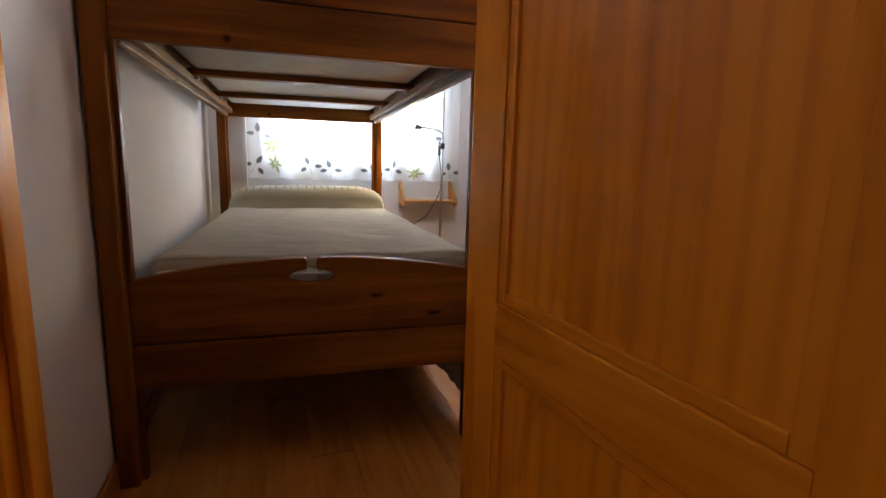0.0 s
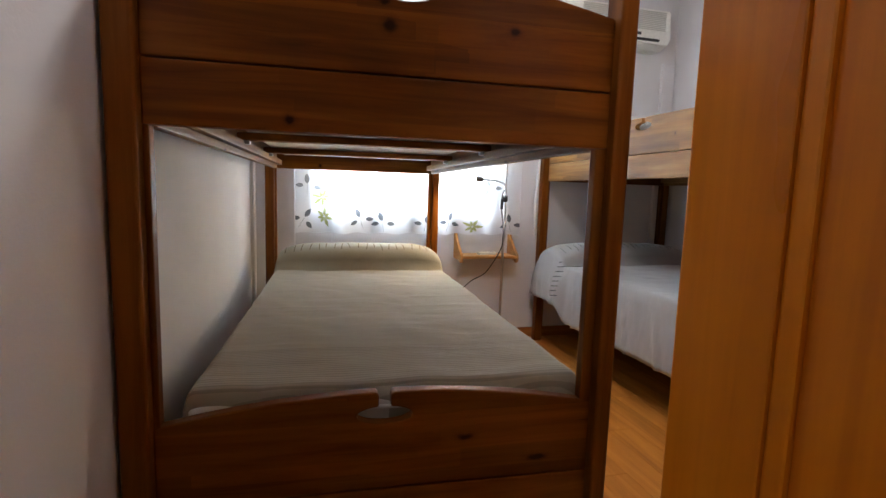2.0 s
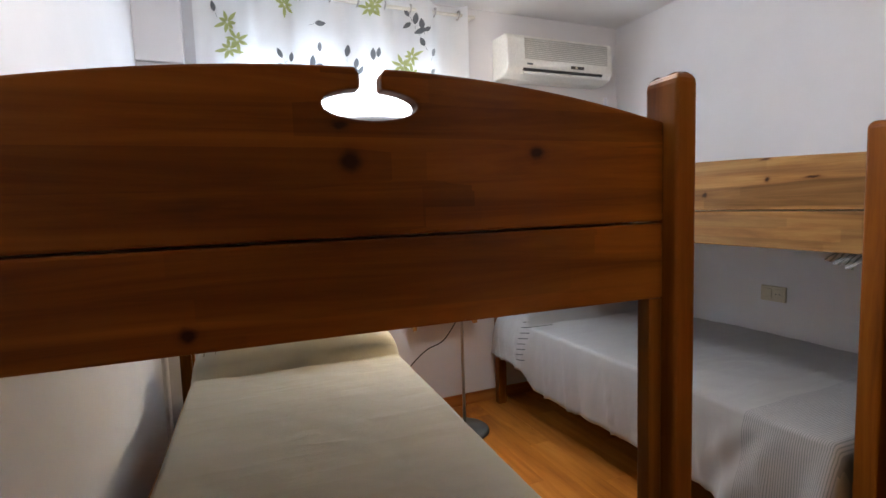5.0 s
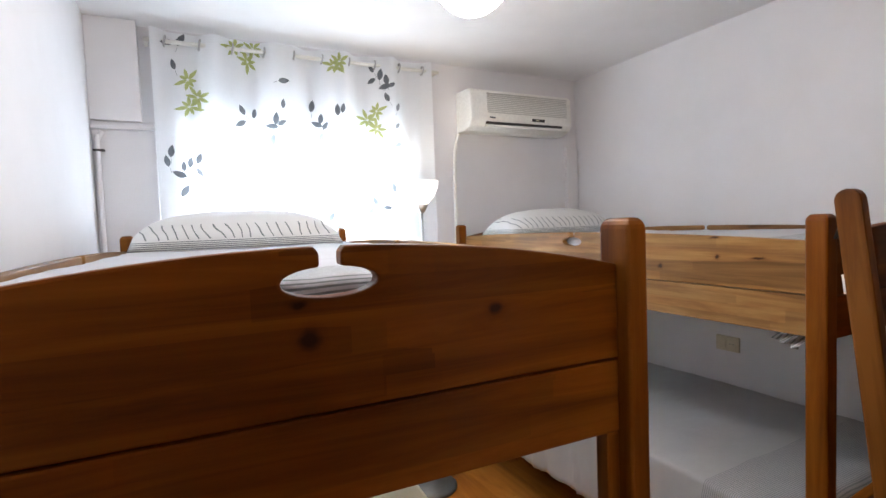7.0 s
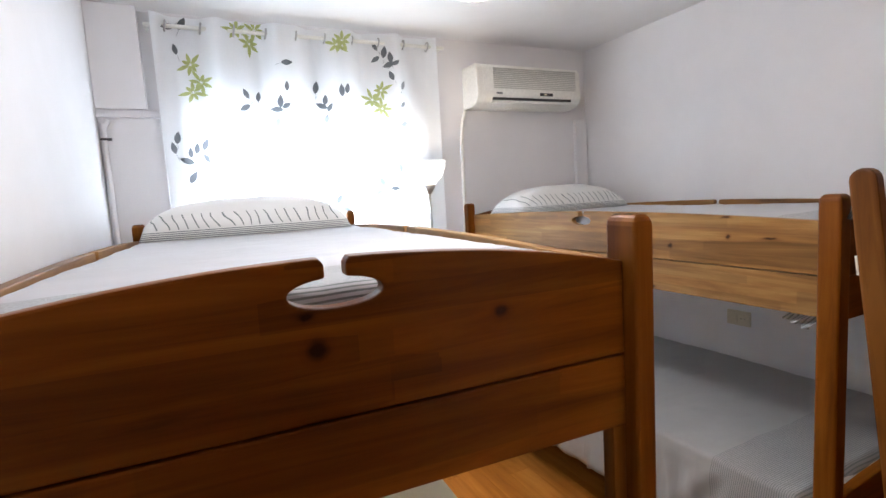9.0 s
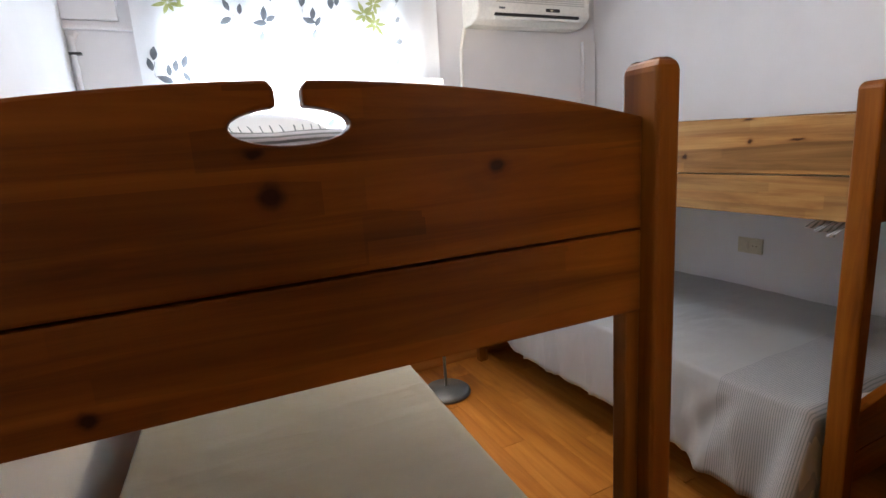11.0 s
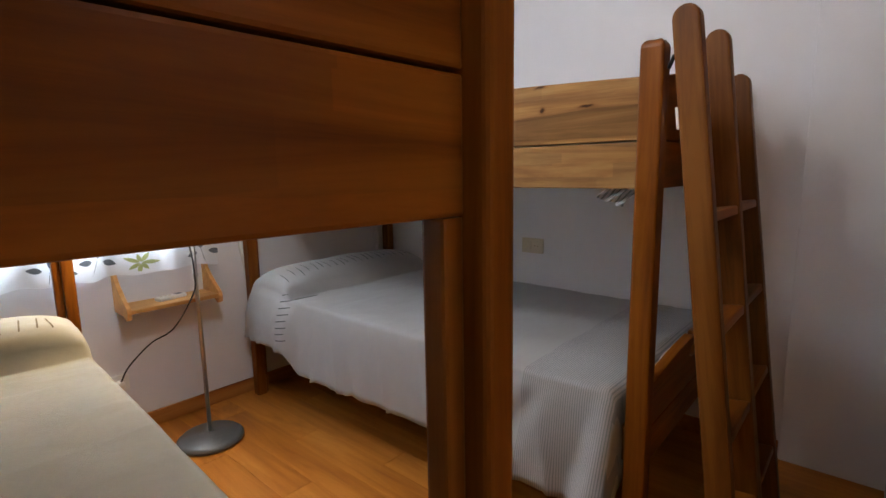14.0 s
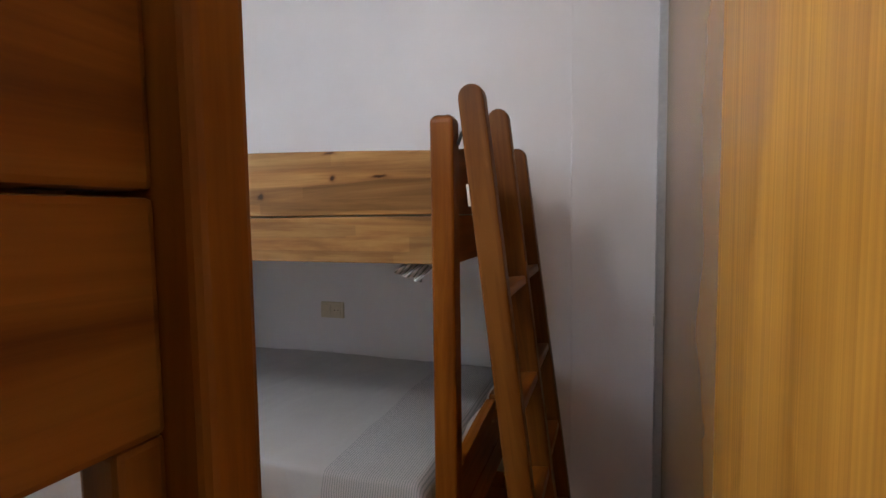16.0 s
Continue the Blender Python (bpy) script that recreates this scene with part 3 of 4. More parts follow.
def pillow(m, sx, sy, sz, mat, label):
    bm = bmesh.new()
    bmesh.ops.create_grid(bm, x_segments=40, y_segments=24, size=1)
    bottom = bm.copy()
    for v in bm.verts:
        u, w = v.co.x, v.co.y
        fall = max(0.0, (1 - abs(u) ** 3.2) * (1 - abs(w) ** 2.6)) ** 0.55
        v.co = (u * sx / 2 * (1 - 0.04 * w * w), w * sy / 2 * (1 - 0.06 * u * u), sz * fall + 0.006 * noise.noise((u * 3, w * 3, 5.0)) * fall)
    for v in bottom.verts:
        u, w = v.co.x, v.co.y
        v.co = (u * sx / 2 * (1 - 0.04 * w * w), w * sy / 2 * (1 - 0.06 * u * u), -0.004)
    join(bm, bottom)
    bmesh.ops.remove_doubles(bm, verts=bm.verts, dist=0.0045)
    ob = tagged(new("pillow", mesh_of("pillow", bm, mat, True)), label, "pillow")
    ob.matrix_world = m
    return ob


tick_mat = plain("mattress_ticking", (0.72, 0.70, 0.66), 0.9, relief=0.2, scale=14)
olive = stripe_cloth("olive_cotton", (0.385, 0.360, 0.290), (0.27, 0.25, 0.20), "Y", 0.0125, -1.0, 0.27, 0.4)
greyblue = stripe_cloth("grey_cotton", (0.34, 0.338, 0.335), (0.20, 0.205, 0.215), "Y", 0.0068, -1.0, 0.29, 0.36)
thread_brown = plain("brown_thread", (0.16, 0.12, 0.07), 0.9)
thread_dark = plain("dark_thread", (0.05, 0.055, 0.06), 0.9)
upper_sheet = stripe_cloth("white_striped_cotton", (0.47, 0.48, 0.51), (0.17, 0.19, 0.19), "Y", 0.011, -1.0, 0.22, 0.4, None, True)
pillow_mat = stripe_cloth("pillow_cotton", (0.72, 0.72, 0.71), (0.16, 0.19, 0.19), "Z", 0.0075, -0.02, 0.034, 0.4, (0.040, 0.098, 0.040))

MA = pose(AX, AY, 0, 0, 0, AR) @ pose(BW / 2, 0.065, 0)
MB = pose(BX, BY, 0, 0, 0, BR) @ pose(BW / 2, 0.065, 0)
for m, rise in ((MA, RISE), (MB, -0.008)):
    mattress(m, (0.86, 1.92, 0.17), 0.402, "white mattress on the lower bunk")
    mattress(m, (0.86, 1.92, 0.17), 1.204 + rise, "white mattress on the upper bunk")
bedspread("bedspread", MA, olive, "olive-beige striped cotton bedspread over a bolster pillow", "bedspread", -0.425, 0.465, 0.02, 1.92, 0.597, 0.20, 0.50, 0.10, (1.58, 1.92, 0.125), 0.0, 0.0, thread_brown)
bedspread("bedspread", MB, greyblue, "grey striped cotton bedspread hanging down over the bed side", "bedspread", -0.530, 0.445, 0.03, 1.92, 0.590, 0.335, 0.10, 0.28, (1.58, 1.92, 0.125), 4.0, 1.0, thread_dark)
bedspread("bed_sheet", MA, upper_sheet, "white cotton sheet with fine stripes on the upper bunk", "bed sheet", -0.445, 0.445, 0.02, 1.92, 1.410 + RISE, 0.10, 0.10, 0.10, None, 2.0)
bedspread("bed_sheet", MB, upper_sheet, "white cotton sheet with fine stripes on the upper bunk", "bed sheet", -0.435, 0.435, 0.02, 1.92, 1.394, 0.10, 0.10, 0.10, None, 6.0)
pillow(MA @ pose(-0.02, 1.72, 1.413 + RISE), 0.86, 0.40, 0.155, pillow_mat, "white pillow with a grey striped border and stitched dashes")
pillow(MB @ pose(0.02, 1.72, 1.398), 0.84, 0.40, 0.150, pillow_mat, "white pillow with a grey striped border and stitched dashes")

# loose end of the sheet hanging under the guard board
bm = bmesh.new()
bmesh.ops.create_grid(bm, x_segments=14, y_segments=10, size=1)
for v in bm.verts:
    u, w = v.co.x, v.co.y
    v.co = (0.062 + 0.012 * math.sin(u * 7 + w * 3) + 0.006 * w, 0.125 + 0.034 * u - 0.014 * w, 1.104 + 0.021 * w + 0.012 * u + 0.006 * noise.noise((u * 2, w * 2, 8.0)))
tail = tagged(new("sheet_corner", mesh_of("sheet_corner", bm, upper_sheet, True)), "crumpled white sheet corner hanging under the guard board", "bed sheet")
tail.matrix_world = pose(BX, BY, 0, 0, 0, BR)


# ---- ladders leaning on the foot of the second bunk ----
def ladder(x, y_foot, y_top, height, label):
    ob = thing("bunk_ladder", label, "ladder", (x, y_foot, 0), 0, "bunk ladders")
    ob.matrix_world = pose(x, y_foot, 0.0, math.degrees(-math.atan((y_top - y_foot) / height)), 0, 0)
    length = math.hypot(height, y_top - y_foot)
    for dx in (0, 0.282):
        out = [(-0.03, 0), (0.03, 0), (0.03, length - 0.03)]
        out += [(0.03 * math.cos(a), length - 0.03 + 0.03 * math.sin(a)) for a in [math.pi * i / 8 for i in range(1, 8)]] + [(-0.03, length - 0.03)]
        stile = part("stile", extrude_outline(out, "x", dx, dx + 0.038, 0.006), ladder_z, ob)
        part("hook", box((dx + 0.004, 0.0305, length - 0.27), (dx + 0.034, 0.036, length - 0.22), 0.001), plastic, stile, "white metal hook")
    for i in range(4):
        z = 0.24 + i * 0.27
        part("rung", box((0.038, -0.026, z), (0.282, 0.026, z + 0.024), 0.005), wood_x, ob)
    return ob


ladder(1.822, -0.135, 0.047, 1.53, "brown wooden bunk ladder leaning on the bed foot")
ladder(2.146, -0.135, 0.052, 1.46, "brown wooden bunk ladder leaning on the bed foot")
hook = solid("hook_wire", tube(spline([(1.848, 0.081, 1.40), (1.848, 0.074, 1.418), (1.845, 0.070, 1.426), (1.838, 0.064, 1.425), (1.828, 0.045, 1.424)], 8), 0.0042, 8), plastic_dark, "bent black wire hook tying the ladder to the post", "hook", smooth=True)

# ---- wardrobe ----
ward = thing("wardrobe", "built-in wardrobe with light oak laminate sliding doors", "wardrobe")
WA, WB = 1.02, R - 0.023
part("side_panel", box((WA, -1.12, 0), (WA + 0.018, YD - 0.012, 2.40), 0.001), laminate_far, ward)
part("top_panel", box((WA, -1.12, 2.40), (WB, YD, 2.42), 0.001), laminate_far, ward)
part("sliding_door", box((1.67, YD - 0.040, 0.03), (WB - 0.04, YD - 0.018, 2.36), 0.002), laminate_far, ward, "glossy brown laminate sliding door")
part("sliding_door", box((WA + 0.02, YD - 0.014, 0.03), (1.70, YD + 0.008, 2.36), 0.002), laminate_near, ward, "light oak striped laminate sliding door")
jam = part("door_profile", box((WB - 0.04, YD - 0.045, 0.0), (WB, YD + 0.012, 2.40), 0.003), alu, ward, "grey aluminium profile")
part("latch", box((WB - 0.032, YD + 0.012, 0.79), (WB - 0.012, YD + 0.018, 0.83), 0.001), steel, jam)
part("rail", box((WA, YD - 0.05, 0.0), (WB - 0.04, YD + 0.012, 0.025), 0.002), alu, ward)

# ---- window wall things ----
shelf = thing("wall_shelf", "small pine wall shelf with curved brackets", "shelf", (1.232, W, -0.018))
part("board", box((0.018, -0.17, 0.612), (0.390, -0.001, 0.630), 0.003), pine_x, shelf)
for x in (0, 0.390):
    out = [(-0.001, 0.768), (-0.030, 0.768)] + [(-0.03 - 0.14 * t, 0.768 - 0.128 * t ** 0.75) for t in [i / 8 for i in range(1, 9)]]
    out += [(-0.178, 0.62), (-0.172, 0.590), (-0.150, 0.582), (-0.12, 0.598), (-0.001, 0.600)]
    part("bracket", extrude_outline(out, "x", x, x + 0.018, 0.003), pine_x, shelf)
remote = thing("remote_control", "white plastic remote control lying on the shelf", "remote control", (1.440, W - 0.085, 0.6125), 12)
part("case", box((-0.065, -0.022, 0), (0.065, 0.022, 0.018), 0.006, 3), plastic, remote)
part("screen", box((0.022, -0.015, 0.017), (0.052, 0.015, 0.0188), 0.0005), grey_metal, remote)
for i in range(3):
    part("button", box((-0.05 + i * 0.02, -0.006, 0.017), (-0.04 + i * 0.02, 0.006, 0.0195), 0.001), ivory, remote)

ac = thing("air_conditioner", "ivory wall air conditioner with a slatted grille", "air conditioner", (1.893, W, 2.055))
ac_out = [(-0.001, 0), (-0.10, 0.0), (-0.165, 0.022), (-0.188, 0.055), (-0.19, 0.075), (-0.182, 0.225), (-0.160, 0.250), (-0.001, 0.255)]
body = part("body", extrude_outline(ac_out, "x", 0, 0.785, 0.010, 3), plastic, ac)
part("end_cap", extrude_outline([(y * 1.01, z * 1.005) for y, z in ac_out], "x", -0.012, 0.045, 0.012, 3), plastic, ac)
for i in range(11):
    z = 0.105 + i * 0.0115
    part("slat", box((0.11, -0.1915, z), (0.74, -0.182, z + 0.0062), 0.001), grille_mat, ac)
part("outlet", box((0.10, -0.1885, 0.036), (0.70, -0.160, 0.050), 0.001), plastic_dark, ac, "dark air outlet slot")
part("louvre", box((0.10, -0.186, 0.018), (0.70, -0.150, 0.032), 0.003), plastic, ac)
part("display", box((0.45, -0.1935, 0.066), (0.55, -0.186, 0.084), 0.001), plastic_dark, ac, "small dark display window")
part("indicator", box((0.48, -0.1945, 0.070), (0.50, -0.190, 0.080), 0.0005), ivory, ac)
part("badge", box((0.125, -0.1928, 0.070), (0.165, -0.186, 0.080), 0.0005), grey_metal, ac, "small grey badge")

solid("drain_hose", tube(spline([(1.878, W - 0.03, 2.05), (1.850, W - 0.022, 1.89), (1.842, W - 0.020, 1.40), (1.815, W - 0.03, 1.05), (1.812, W - 0.035, 0.86), (1.835, W - 0.045, 0.66), (1.87, W - 0.05, 0.50), (1.91, W - 0.05, 0.40)], 12), 0.011, 10), plastic, "cream plastic drain hose running down the wall", "hose", smooth=True)
pipe = thing("wall_pipe", "white painted pipe beside the corner column", "pipe", (LW + 0.022, W - 0.078, 0))
part("tube", tube(spline([(0, 0, 0.0), (0, 0, 0.9), (0, 0, 1.855), (0.004, 0.004, 1.925), (0.02, 0.014, 1.963)], 8), 0.011, 12), wall_mat, pipe, smooth=True)
part("clip", box((-0.016, -0.016, 1.870), (0.03, 0.010, 1.880), 0.002), plastic_dark, pipe, "black pipe clip")

# curtain hanging from a rod by eyelets
CX0, CX1, CZ0, CZ1 = 0.20, 1.66, 0.750, 2.450
PRINT_DROP = 0.010


def cloth_y(x, z):
    fold = 0.028 * math.sin(x * 21.0 + 0.7) + 0.010 * math.sin(x * 47.0 + 1.3)
    return W - 0.088 + fold * (0.85 + 0.15 * (z - CZ0) / (CZ1 - CZ0)) + 0.006 * noise.noise((x * 3, z * 2, 1.0))


def cloth_build(nt, nodes, links, bsdf):
    tr = nodes.new("ShaderNodeBsdfTranslucent")
    df = nodes.new("ShaderNodeBsdfDiffuse")
    mx = nodes.new("ShaderNodeMixShader")
    n = noise_node(nt, 400, 2, 0.5, mapped(nt, (1, 1, 1)))
    r = ramp(nodes, [(0.3, (0.80, 0.82, 0.84)), (0.7, (0.90, 0.91, 0.92))])
    links.new(n.outputs["Fac"], r.inputs[0])
    links.new(r.outputs[0], tr.inputs[0])
    links.new(r.outputs[0], df.inputs[0])
    mx.inputs[0].default_value = 0.55
    links.new(df.outputs[0], mx.inputs[1])
    links.new(tr.outputs[0], mx.inputs[2])
    links.new(mx.outputs[0], nodes["Material Output"].inputs[0])


def print_material(name, col):
    def build(nt, nodes, links, bsdf):
        tr = nodes.new("ShaderNodeBsdfTranslucent")
        df = nodes.new("ShaderNodeBsdfDiffuse")
        mx = nodes.new("ShaderNodeMixShader")
        n = noise_node(nt, 60, 3, 0.6, mapped(nt, (1, 1, 1)))
        r = ramp(nodes, [(0.3, tuple(c * 0.75 for c in col)), (0.7, col)])
        links.new(n.outputs["Fac"], r.inputs[0])
        links.new(r.outputs[0], tr.inputs[0])
        links.new(r.outputs[0], df.inputs[0])
        mx.inputs[0].default_value = 0.5
        links.new(df.outputs[0], mx.inputs[1])
        links.new(tr.outputs[0], mx.inputs[2])
        links.new(mx.outputs[0], nodes["Material Output"].inputs[0])
    return material(name, build)


cloth_mat = material("sheer_white_curtain", cloth_build)
leaf_grey, leaf_pale, leaf_green = print_material("grey_leaf_print", (0.21, 0.225, 0.245)), print_material("pale_leaf_print", (0.38, 0.40, 0.42)), print_material("green_leaf_print", (0.52, 0.57, 0.24))
curtain = thing("curtain", "white sheer curtain with grey and green leaf prints", "curtain")
bm = bmesh.new()
NX, NZ = 150, 24
grid = [[bm.verts.new((CX0 + (CX1 - CX0) * i / NX, cloth_y(CX0 + (CX1 - CX0) * i / NX, CZ0 + (CZ1 - CZ0) * j / NZ), CZ0 + (CZ1 - CZ0) * j / NZ + (0.005 * math.sin(i * 0.37) if j == 0 else 0))) for i in range(NX + 1)] for j in range(NZ + 1)]
for j in range(NZ):
    for i in range(NX):
        bm.faces.new((grid[j][i], grid[j][i + 1], grid[j + 1][i + 1], grid[j + 1][i]))
part("fabric", bm, cloth_mat, curtain, smooth=True)


def petals(parent, cx, cz, shapes, mat, name):
    """Printed petals (angle, length, width, offset) lying on the folds of the curtain."""
    bm, cz = bmesh.new(), cz - PRINT_DROP
    for ang, ln, wd, off in shapes:
        a = radians(ang)
        dx, dz = math.cos(a), math.sin(a)
        rows = []
        for k in range(9):
            t = k / 8
            w = wd * math.sin(math.pi * t) ** 0.8 * (1 - 0.35 * t)
            row = []
            for s in (-1, 0, 1):
                x = cx + dx * (off + ln * t) - dz * w * s
                z = cz + dz * (off + ln * t) + dx * w * s
                x, z = min(max(x, CX0), CX1), min(max(z, CZ0 + 0.012), CZ1)
                row.append(bm.verts.new((x, cloth_y(x, z) - 0.0035, z)))
            rows.append(row)
        for p, q in zip(rows, rows[1:]):
            for s in (0, 1):
                bm.faces.new((p[s], p[s + 1], q[s + 1], q[s]))
    return part(name, bm, mat, parent)


# printed leaves: place on the cloth and the way that the tip points
def leaf_prints(leaves, mat):
    for i, (x, z, ang) in enumerate(leaves):
        ln = (0.062, 0.052, 0.068, 0.056)[i % 4]
        petals(curtain, x, z, [(ang, ln, ln * 0.27, -ln / 2), (ang + 6, 0.035, 0.0010, -ln / 2 - 0.034)], mat, "leaf_print")


leaf_prints([(0.27, 2.41, 200), (0.29, 2.31, 100), (0.33, 2.43, 60), (0.59, 2.11, 115), (0.58, 2.04, 210), (0.65, 2.10, 80), (0.75, 2.07, 85), (0.78, 2.05, 30), (0.73, 2.03, 170), (0.79, 2.15, 85), (0.95, 2.16, 80), (0.99, 2.09, 85), (0.97, 2.06, 150), (1.01, 2.05, 60), (1.08, 2.14, 90), (1.11, 2.15, 80), (0.80, 2.27, 10), (1.29, 2.39, 120), (1.34, 2.36, 80), (1.29, 2.32, 215), (1.37, 2.33, 95), (1.40, 2.30, 30), (1.36, 2.29, 200), (1.37, 2.23, 110)], leaf_grey)
leaf_prints([(0.26, 1.89, 80), (0.31, 1.82, 90), (0.29, 1.78, 160), (0.34, 1.84, 80), (0.38, 1.86, 70), (0.38, 1.79, 300), (0.31, 1.70, 60), (0.24, 1.84, 100)], leaf_grey)
leaf_prints([(1.44, 2.18, 60), (1.43, 2.07, 40), (1.43, 1.96, 200), (1.41, 1.86, 80), (1.39, 1.71, 100), (0.99, 1.99, 80), (0.73, 1.96, 80)], leaf_pale)
SPRIGS = [(0.25, 0.85), (0.59, 0.85), (0.73, 0.83), (1.01, 0.82), (1.17, 0.84), (1.45, 1.07), (1.60, 0.83), (0.27, 1.05), (0.60, 1.45), (1.00, 1.52), (1.30, 1.60)]
for i, (x, z) in enumerate(SPRIGS):
    turn = (i * 47) % 60 - 30
    shapes = [(85 + turn + (i % 3) * 9, 0.060, 0.018, 0.010), (205 + turn - (i % 4) * 8, 0.048, 0.015, 0.022), (335 + turn + (i % 5) * 7, 0.052, 0.016, 0.026 + 0.01 * (i % 2)), (90 + turn, 0.095, 0.0012, -0.07)]
    petals(curtain, x, z, shapes, leaf_pale if i in (5, 7) else leaf_grey, "leaf_print")
FLOWERS = [(0.35, 2.24), (0.39, 2.16), (0.35, 2.11), (0.63, 2.36), (0.57, 2.42), (0.66, 2.43), (1.07, 2.38), (1.10, 2.40), (1.26, 2.10), (1.31, 2.15), (1.31, 2.05), (0.36, 0.98), (0.37, 0.86), (1.33, 0.81), (0.80, 1.62)]
for i, (x, z) in enumerate(FLOWERS):
    petals(curtain, x, z, [(k * 360 / 7 + i * 20, 0.036 + 0.030 * ((k * 5 + i) % 3) / 2, 0.0105, 0.004) for k in range(7)], leaf_green, "flower_print")
rod = thing("curtain_rod", "white curtain rod under the ceiling", "curtain rod", (0, W - 0.088, 2.400))
part("rod", tube([(0.17, 0, 0), (0.9, 0, 0), (1.72, 0, 0)], 0.010, 12), plastic, rod, smooth=True)
for x in (0.18, 1.70):
    part("bracket", box((x - 0.008, 0.0, -0.010), (x + 0.008, 0.087, 0.010), 0.002), plastic, rod)
for i in range(10):
    x = 0.26 + i * 0.15
    pts = [(x + 0.004 * math.sin(a), 0.024 * math.cos(a), 0.024 * math.sin(a)) for a in [2 * math.pi * k / 16 for k in range(17)]]
    part("eyelet", tube(pts, 0.005, 6), steel, rod, smooth=True)

# window: frame, glass and a raised roller shutter
win = tagged(new("window"), "white framed window behind the sheer curtain", "window", kind="structure")
wy = W + 0.09
part("frame", box((WX0, wy, WZ0), (WX0 + 0.05, wy + 0.045, WZ1), 0.004), plastic, win)
part("frame", box((WX1 - 0.05, wy, WZ0), (WX1, wy + 0.045, WZ1), 0.004), plastic, win)
part("frame", box((WX0 + 0.05, wy, WZ0), (WX1 - 0.05, wy + 0.045, WZ0 + 0.05), 0.004), plastic, win)
part("frame", box((WX0 + 0.05, wy, WZ1 - 0.05), (WX1 - 0.05, wy + 0.045, WZ1), 0.004), plastic, win)
part("mullion", box((0.865, wy, WZ0 + 0.05), (0.915, wy + 0.045, WZ1 - 0.05), 0.004), plastic, win)
part("sill", box((WX0 - 0.02, W - 0.03, WZ0 - 0.03), (WX1 + 0.02, W + 0.088, WZ0), 0.004), wall_mat, win)

# torchiere floor lamp with a reading arm
fl = thing("floor_lamp", "grey metal floor lamp with a white bowl and reading arm", "floor lamp", (1.450, 1.845, 0))
part("base", lathe([(0, 0), (0.128, 0), (0.138, 0.006), (0.138, 0.018), (0.125, 0.030), (0.03, 0.036), (0.014, 0.045), (0, 0.045)], 40), grey_metal, fl, smooth=True)
part("stem", lathe([(0, 0.04), (0.0085, 0.04), (0.0085, 0.74), (0.011, 0.745), (0.011, 0.762), (0.0085, 0.766), (0.0085, 1.565), (0, 1.565)], 14), steel, fl, smooth=True)
part("bowl", lathe([(0.012, 1.56), (0.03, 1.585), (0.072, 1.63), (0.093, 1.68), (0.098, 1.715), (0.094, 1.715), (0.088, 1.682), (0.067, 1.637), (0.02, 1.595), (0, 1.595)], 40), cloth_mat, fl, "white glass uplighter bowl", smooth=True)
part("cup", lathe([(0.009, 1.54), (0.018, 1.55), (0.040, 1.587), (0.034, 1.589), (0.01, 1.565)], 24), steel, fl, smooth=True)
arm = part("reading_arm", tube(spline([(0, -0.004, 0.985), (0.002, -0.006, 1.04), (-0.008, -0.012, 1.078), (-0.05, -0.02, 1.098), (-0.12, -0.03, 1.106), (-0.165, -0.036, 1.110)], 8), 0.0055, 10), steel, fl, smooth=True)
bm = lathe([(0, -0.03), (0.014, -0.03), (0.017, -0.01), (0.013, 0.012), (0.006, 0.02), (0, 0.02)], 18)
bmesh.ops.rotate(bm, verts=bm.verts, matrix=Matrix.Rotation(radians(100), 3, "Y"))
bmesh.ops.translate(bm, verts=bm.verts, vec=(-0.180, -0.038, 1.108))
head_ob = part("lamp_head", bm, grey_metal, arm, smooth=True)
bm = lathe([(0, 0), (0.011, 0), (0.009, 0.008), (0, 0.011)], 16)
bmesh.ops.rotate(bm, verts=bm.verts, matrix=Matrix.Rotation(radians(-80), 3, "Y"))
bmesh.ops.translate(bm, verts=bm.verts, vec=(-0.2105, -0.038, 1.113))
part("bulb", bm, glow_read, arm, "glowing warm bulb", smooth=True)
bm = lathe([(0, -0.02), (0.015, -0.02), (0.017, 0), (0.015, 0.02), (0, 0.02)], 16)
bmesh.ops.translate(bm, verts=bm.verts, vec=(0, 0, 0.995))
part("joint", bm, plastic_dark, fl, "black plastic joint", smooth=True)
part("switch", box((-0.036, -0.03, 0.93), (-0.020, -0.014, 0.995), 0.005), plastic_dark, fl, "black cord switch")
part("cord", tube(spline([(-0.01, -0.012, 1.05), (-0.028, -0.022, 1.01), (-0.028, -0.022, 0.93), (-0.012, -0.014, 0.84), (-0.008, -0.012, 0.76), (-0.014, 0.0, 0.68), (-0.07, 0.10, 0.52), (-0.13, 0.22, 0.44), (-0.20, 0.31, 0.33), (-0.235, 0.325, 0.26)], 10), 0.0035, 8), plastic_dark, fl, "black power cord", smooth=True)
outlet = thing("wall_socket", "white wall socket with a plug behind the bed", "socket", (1.215, W, 0.25))
part("plate", box((-0.04, -0.010, -0.04), (0.04, -0.0005, 0.04), 0.003), plastic, outlet)
part("plug", lathe([(0, 0), (0.018, 0), (0.016, 0.03), (0, 0.035)], 16), plastic, outlet).matrix_local = pose(0, -0.010, 0, 90)

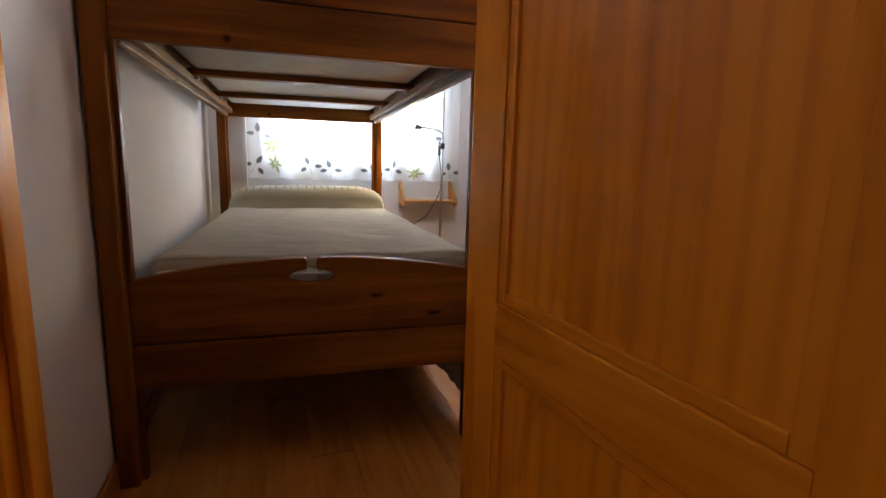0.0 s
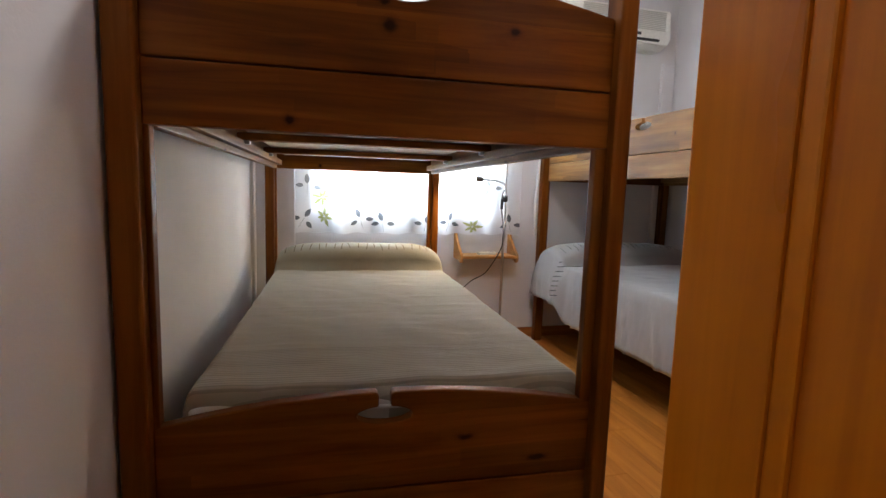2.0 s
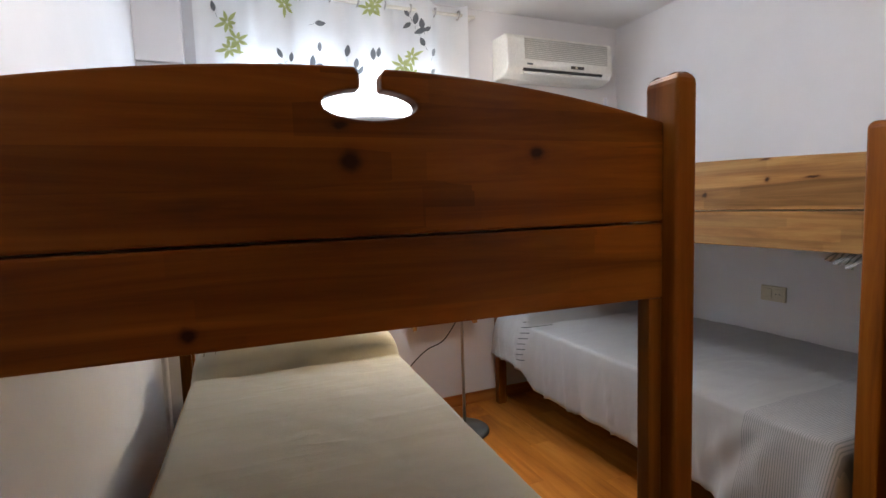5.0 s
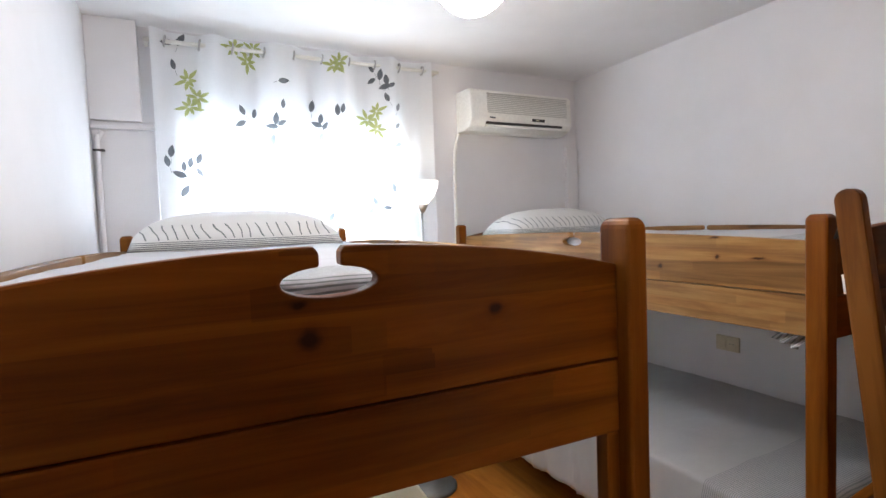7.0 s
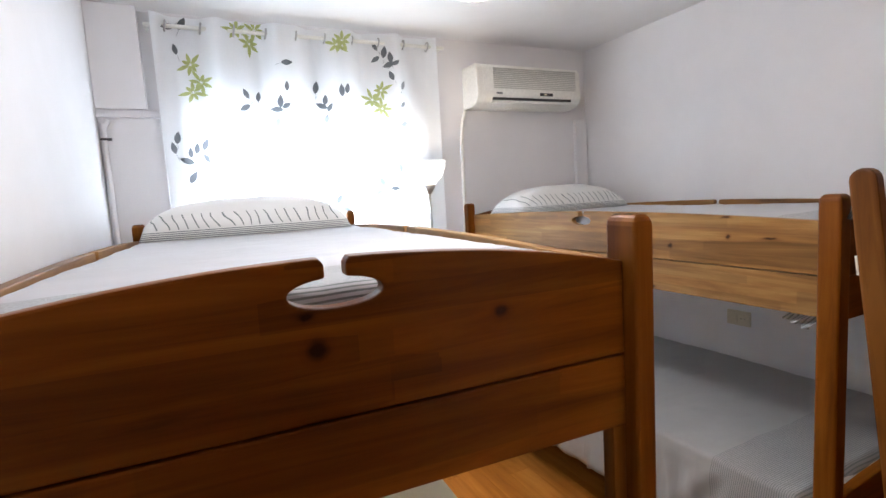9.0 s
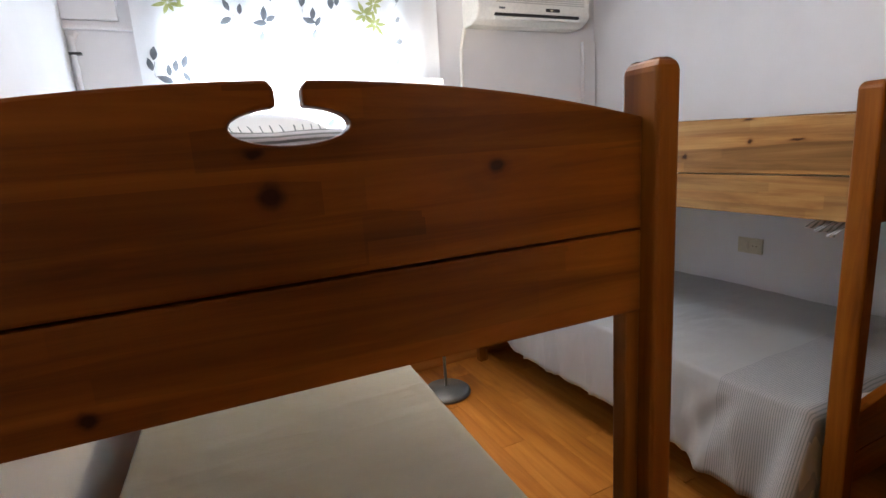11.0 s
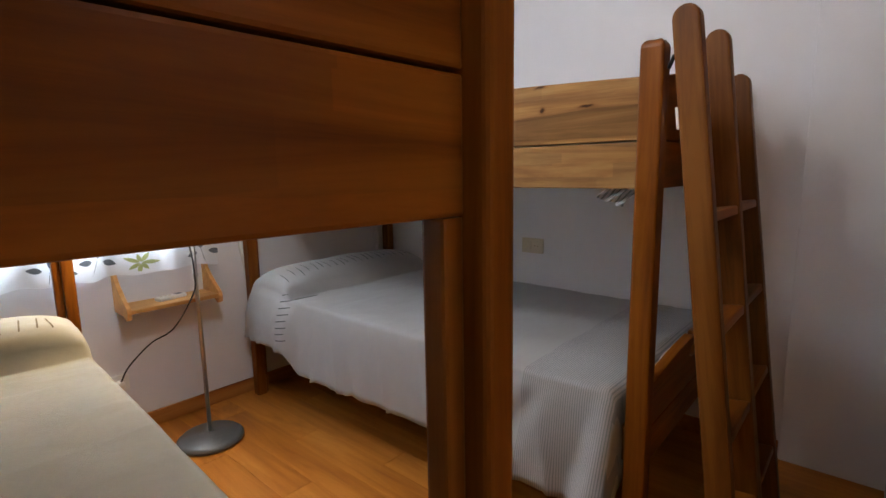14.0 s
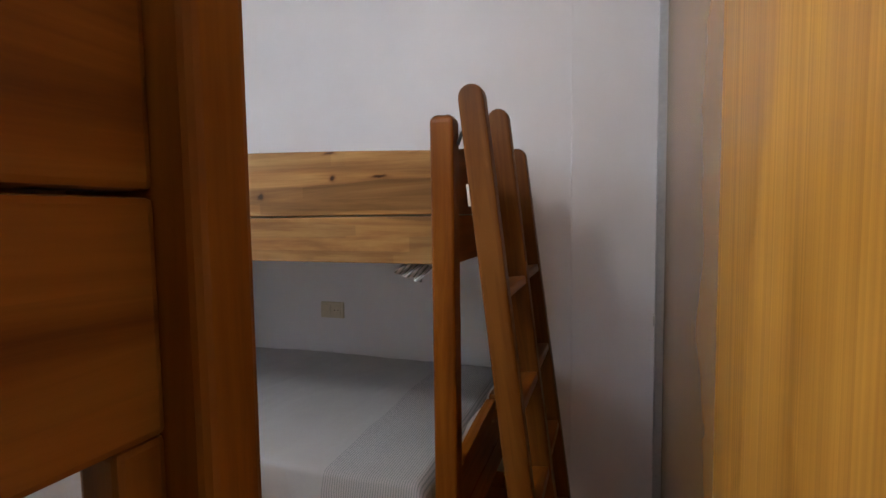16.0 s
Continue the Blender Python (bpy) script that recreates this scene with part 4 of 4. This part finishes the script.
# double socket on the right wall
sock = thing("wall_socket", "ivory double switch and socket plate", "socket", (R, 1.050, 0.775))
part("plate", box((-0.012, -0.064, -0.040), (-0.0005, 0.064, 0.040), 0.004, 3), ivory, sock)
part("rocker", box((-0.0165, 0.006, -0.026), (-0.011, 0.048, 0.026), 0.002), ivory, sock)
part("insert", box((-0.0145, -0.048, -0.026), (-0.011, -0.004, 0.026), 0.002), ivory, sock)
for dy in (-0.035, -0.017):
    part("hole", lathe([(0, 0), (0.0028, 0), (0.0028, 0.0006), (0, 0.0006)], 10), plastic_dark, sock).matrix_local = pose(-0.0144, dy, 0, 0, -90, 0)


# ---- lamps overhead ----
pend = thing("pendant_lamp", "white glass globe pendant lamp, lit", "pendant lamp", (GLOBE[0], GLOBE[1], CEIL))
drop = CEIL - GLOBE[2]
part("canopy", lathe([(0, -0.001), (0.05, -0.001), (0.05, -0.012), (0.02, -0.03), (0, -0.03)], 28), plastic, pend, smooth=True)
part("rod", tube([(0, 0, -0.02), (0, 0, -drop / 2), (0, 0, -drop + 0.085)], 0.005, 10), plastic, pend, smooth=True)
part("collar", lathe([(0, -drop + 0.12), (0.022, -drop + 0.115), (0.035, -drop + 0.085), (0, -drop + 0.085)], 24), plastic, pend, smooth=True)
part("globe", lathe([(0.095 * math.sin(a), -drop - 0.095 * math.cos(a)) for a in [math.pi * i / 20 for i in range(20)]], 40), glow_room, pend, "glowing white glass globe", smooth=True)
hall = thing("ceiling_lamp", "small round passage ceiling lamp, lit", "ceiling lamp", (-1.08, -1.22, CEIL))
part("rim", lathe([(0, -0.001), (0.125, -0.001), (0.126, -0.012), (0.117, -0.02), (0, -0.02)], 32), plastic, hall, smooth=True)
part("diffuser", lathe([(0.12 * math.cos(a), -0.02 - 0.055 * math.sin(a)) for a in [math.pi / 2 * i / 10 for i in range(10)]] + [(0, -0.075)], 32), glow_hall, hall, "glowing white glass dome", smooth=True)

# ---- floor planks ----
PLW, PLL = 0.125, 1.2
plank_meshes = []
for k in range(3):
    bm = bmesh.new()
    bmesh.ops.create_cube(bm, size=1, matrix=Matrix.Diagonal((PLW - 0.0012, PLL - 0.0012, 0.004, 1)))
    plank_meshes.append(mesh_of("plank", bm, plank_mat))
nx = int((R - LW) / PLW) + 1
for i in range(nx):
    x = LW + PLW * (i + 0.5)
    if x + PLW / 2 > R:
        break
    y = YD - 0.2 - PLL * ((i * 0.37) % 1.0)
    while y < W:
        lo, hi = max(y, YD - 0.9), min(y + PLL, W)
        if hi - lo > 0.05:
            ob = new("plank", plank_meshes[i % 3])
            ob.parent = floor_slab
            ob.matrix_local = pose(x, (lo + hi) / 2, -0.002) @ Matrix.Diagonal((1, (hi - lo - 0.001) / PLL, 1, 1))
        y += PLL
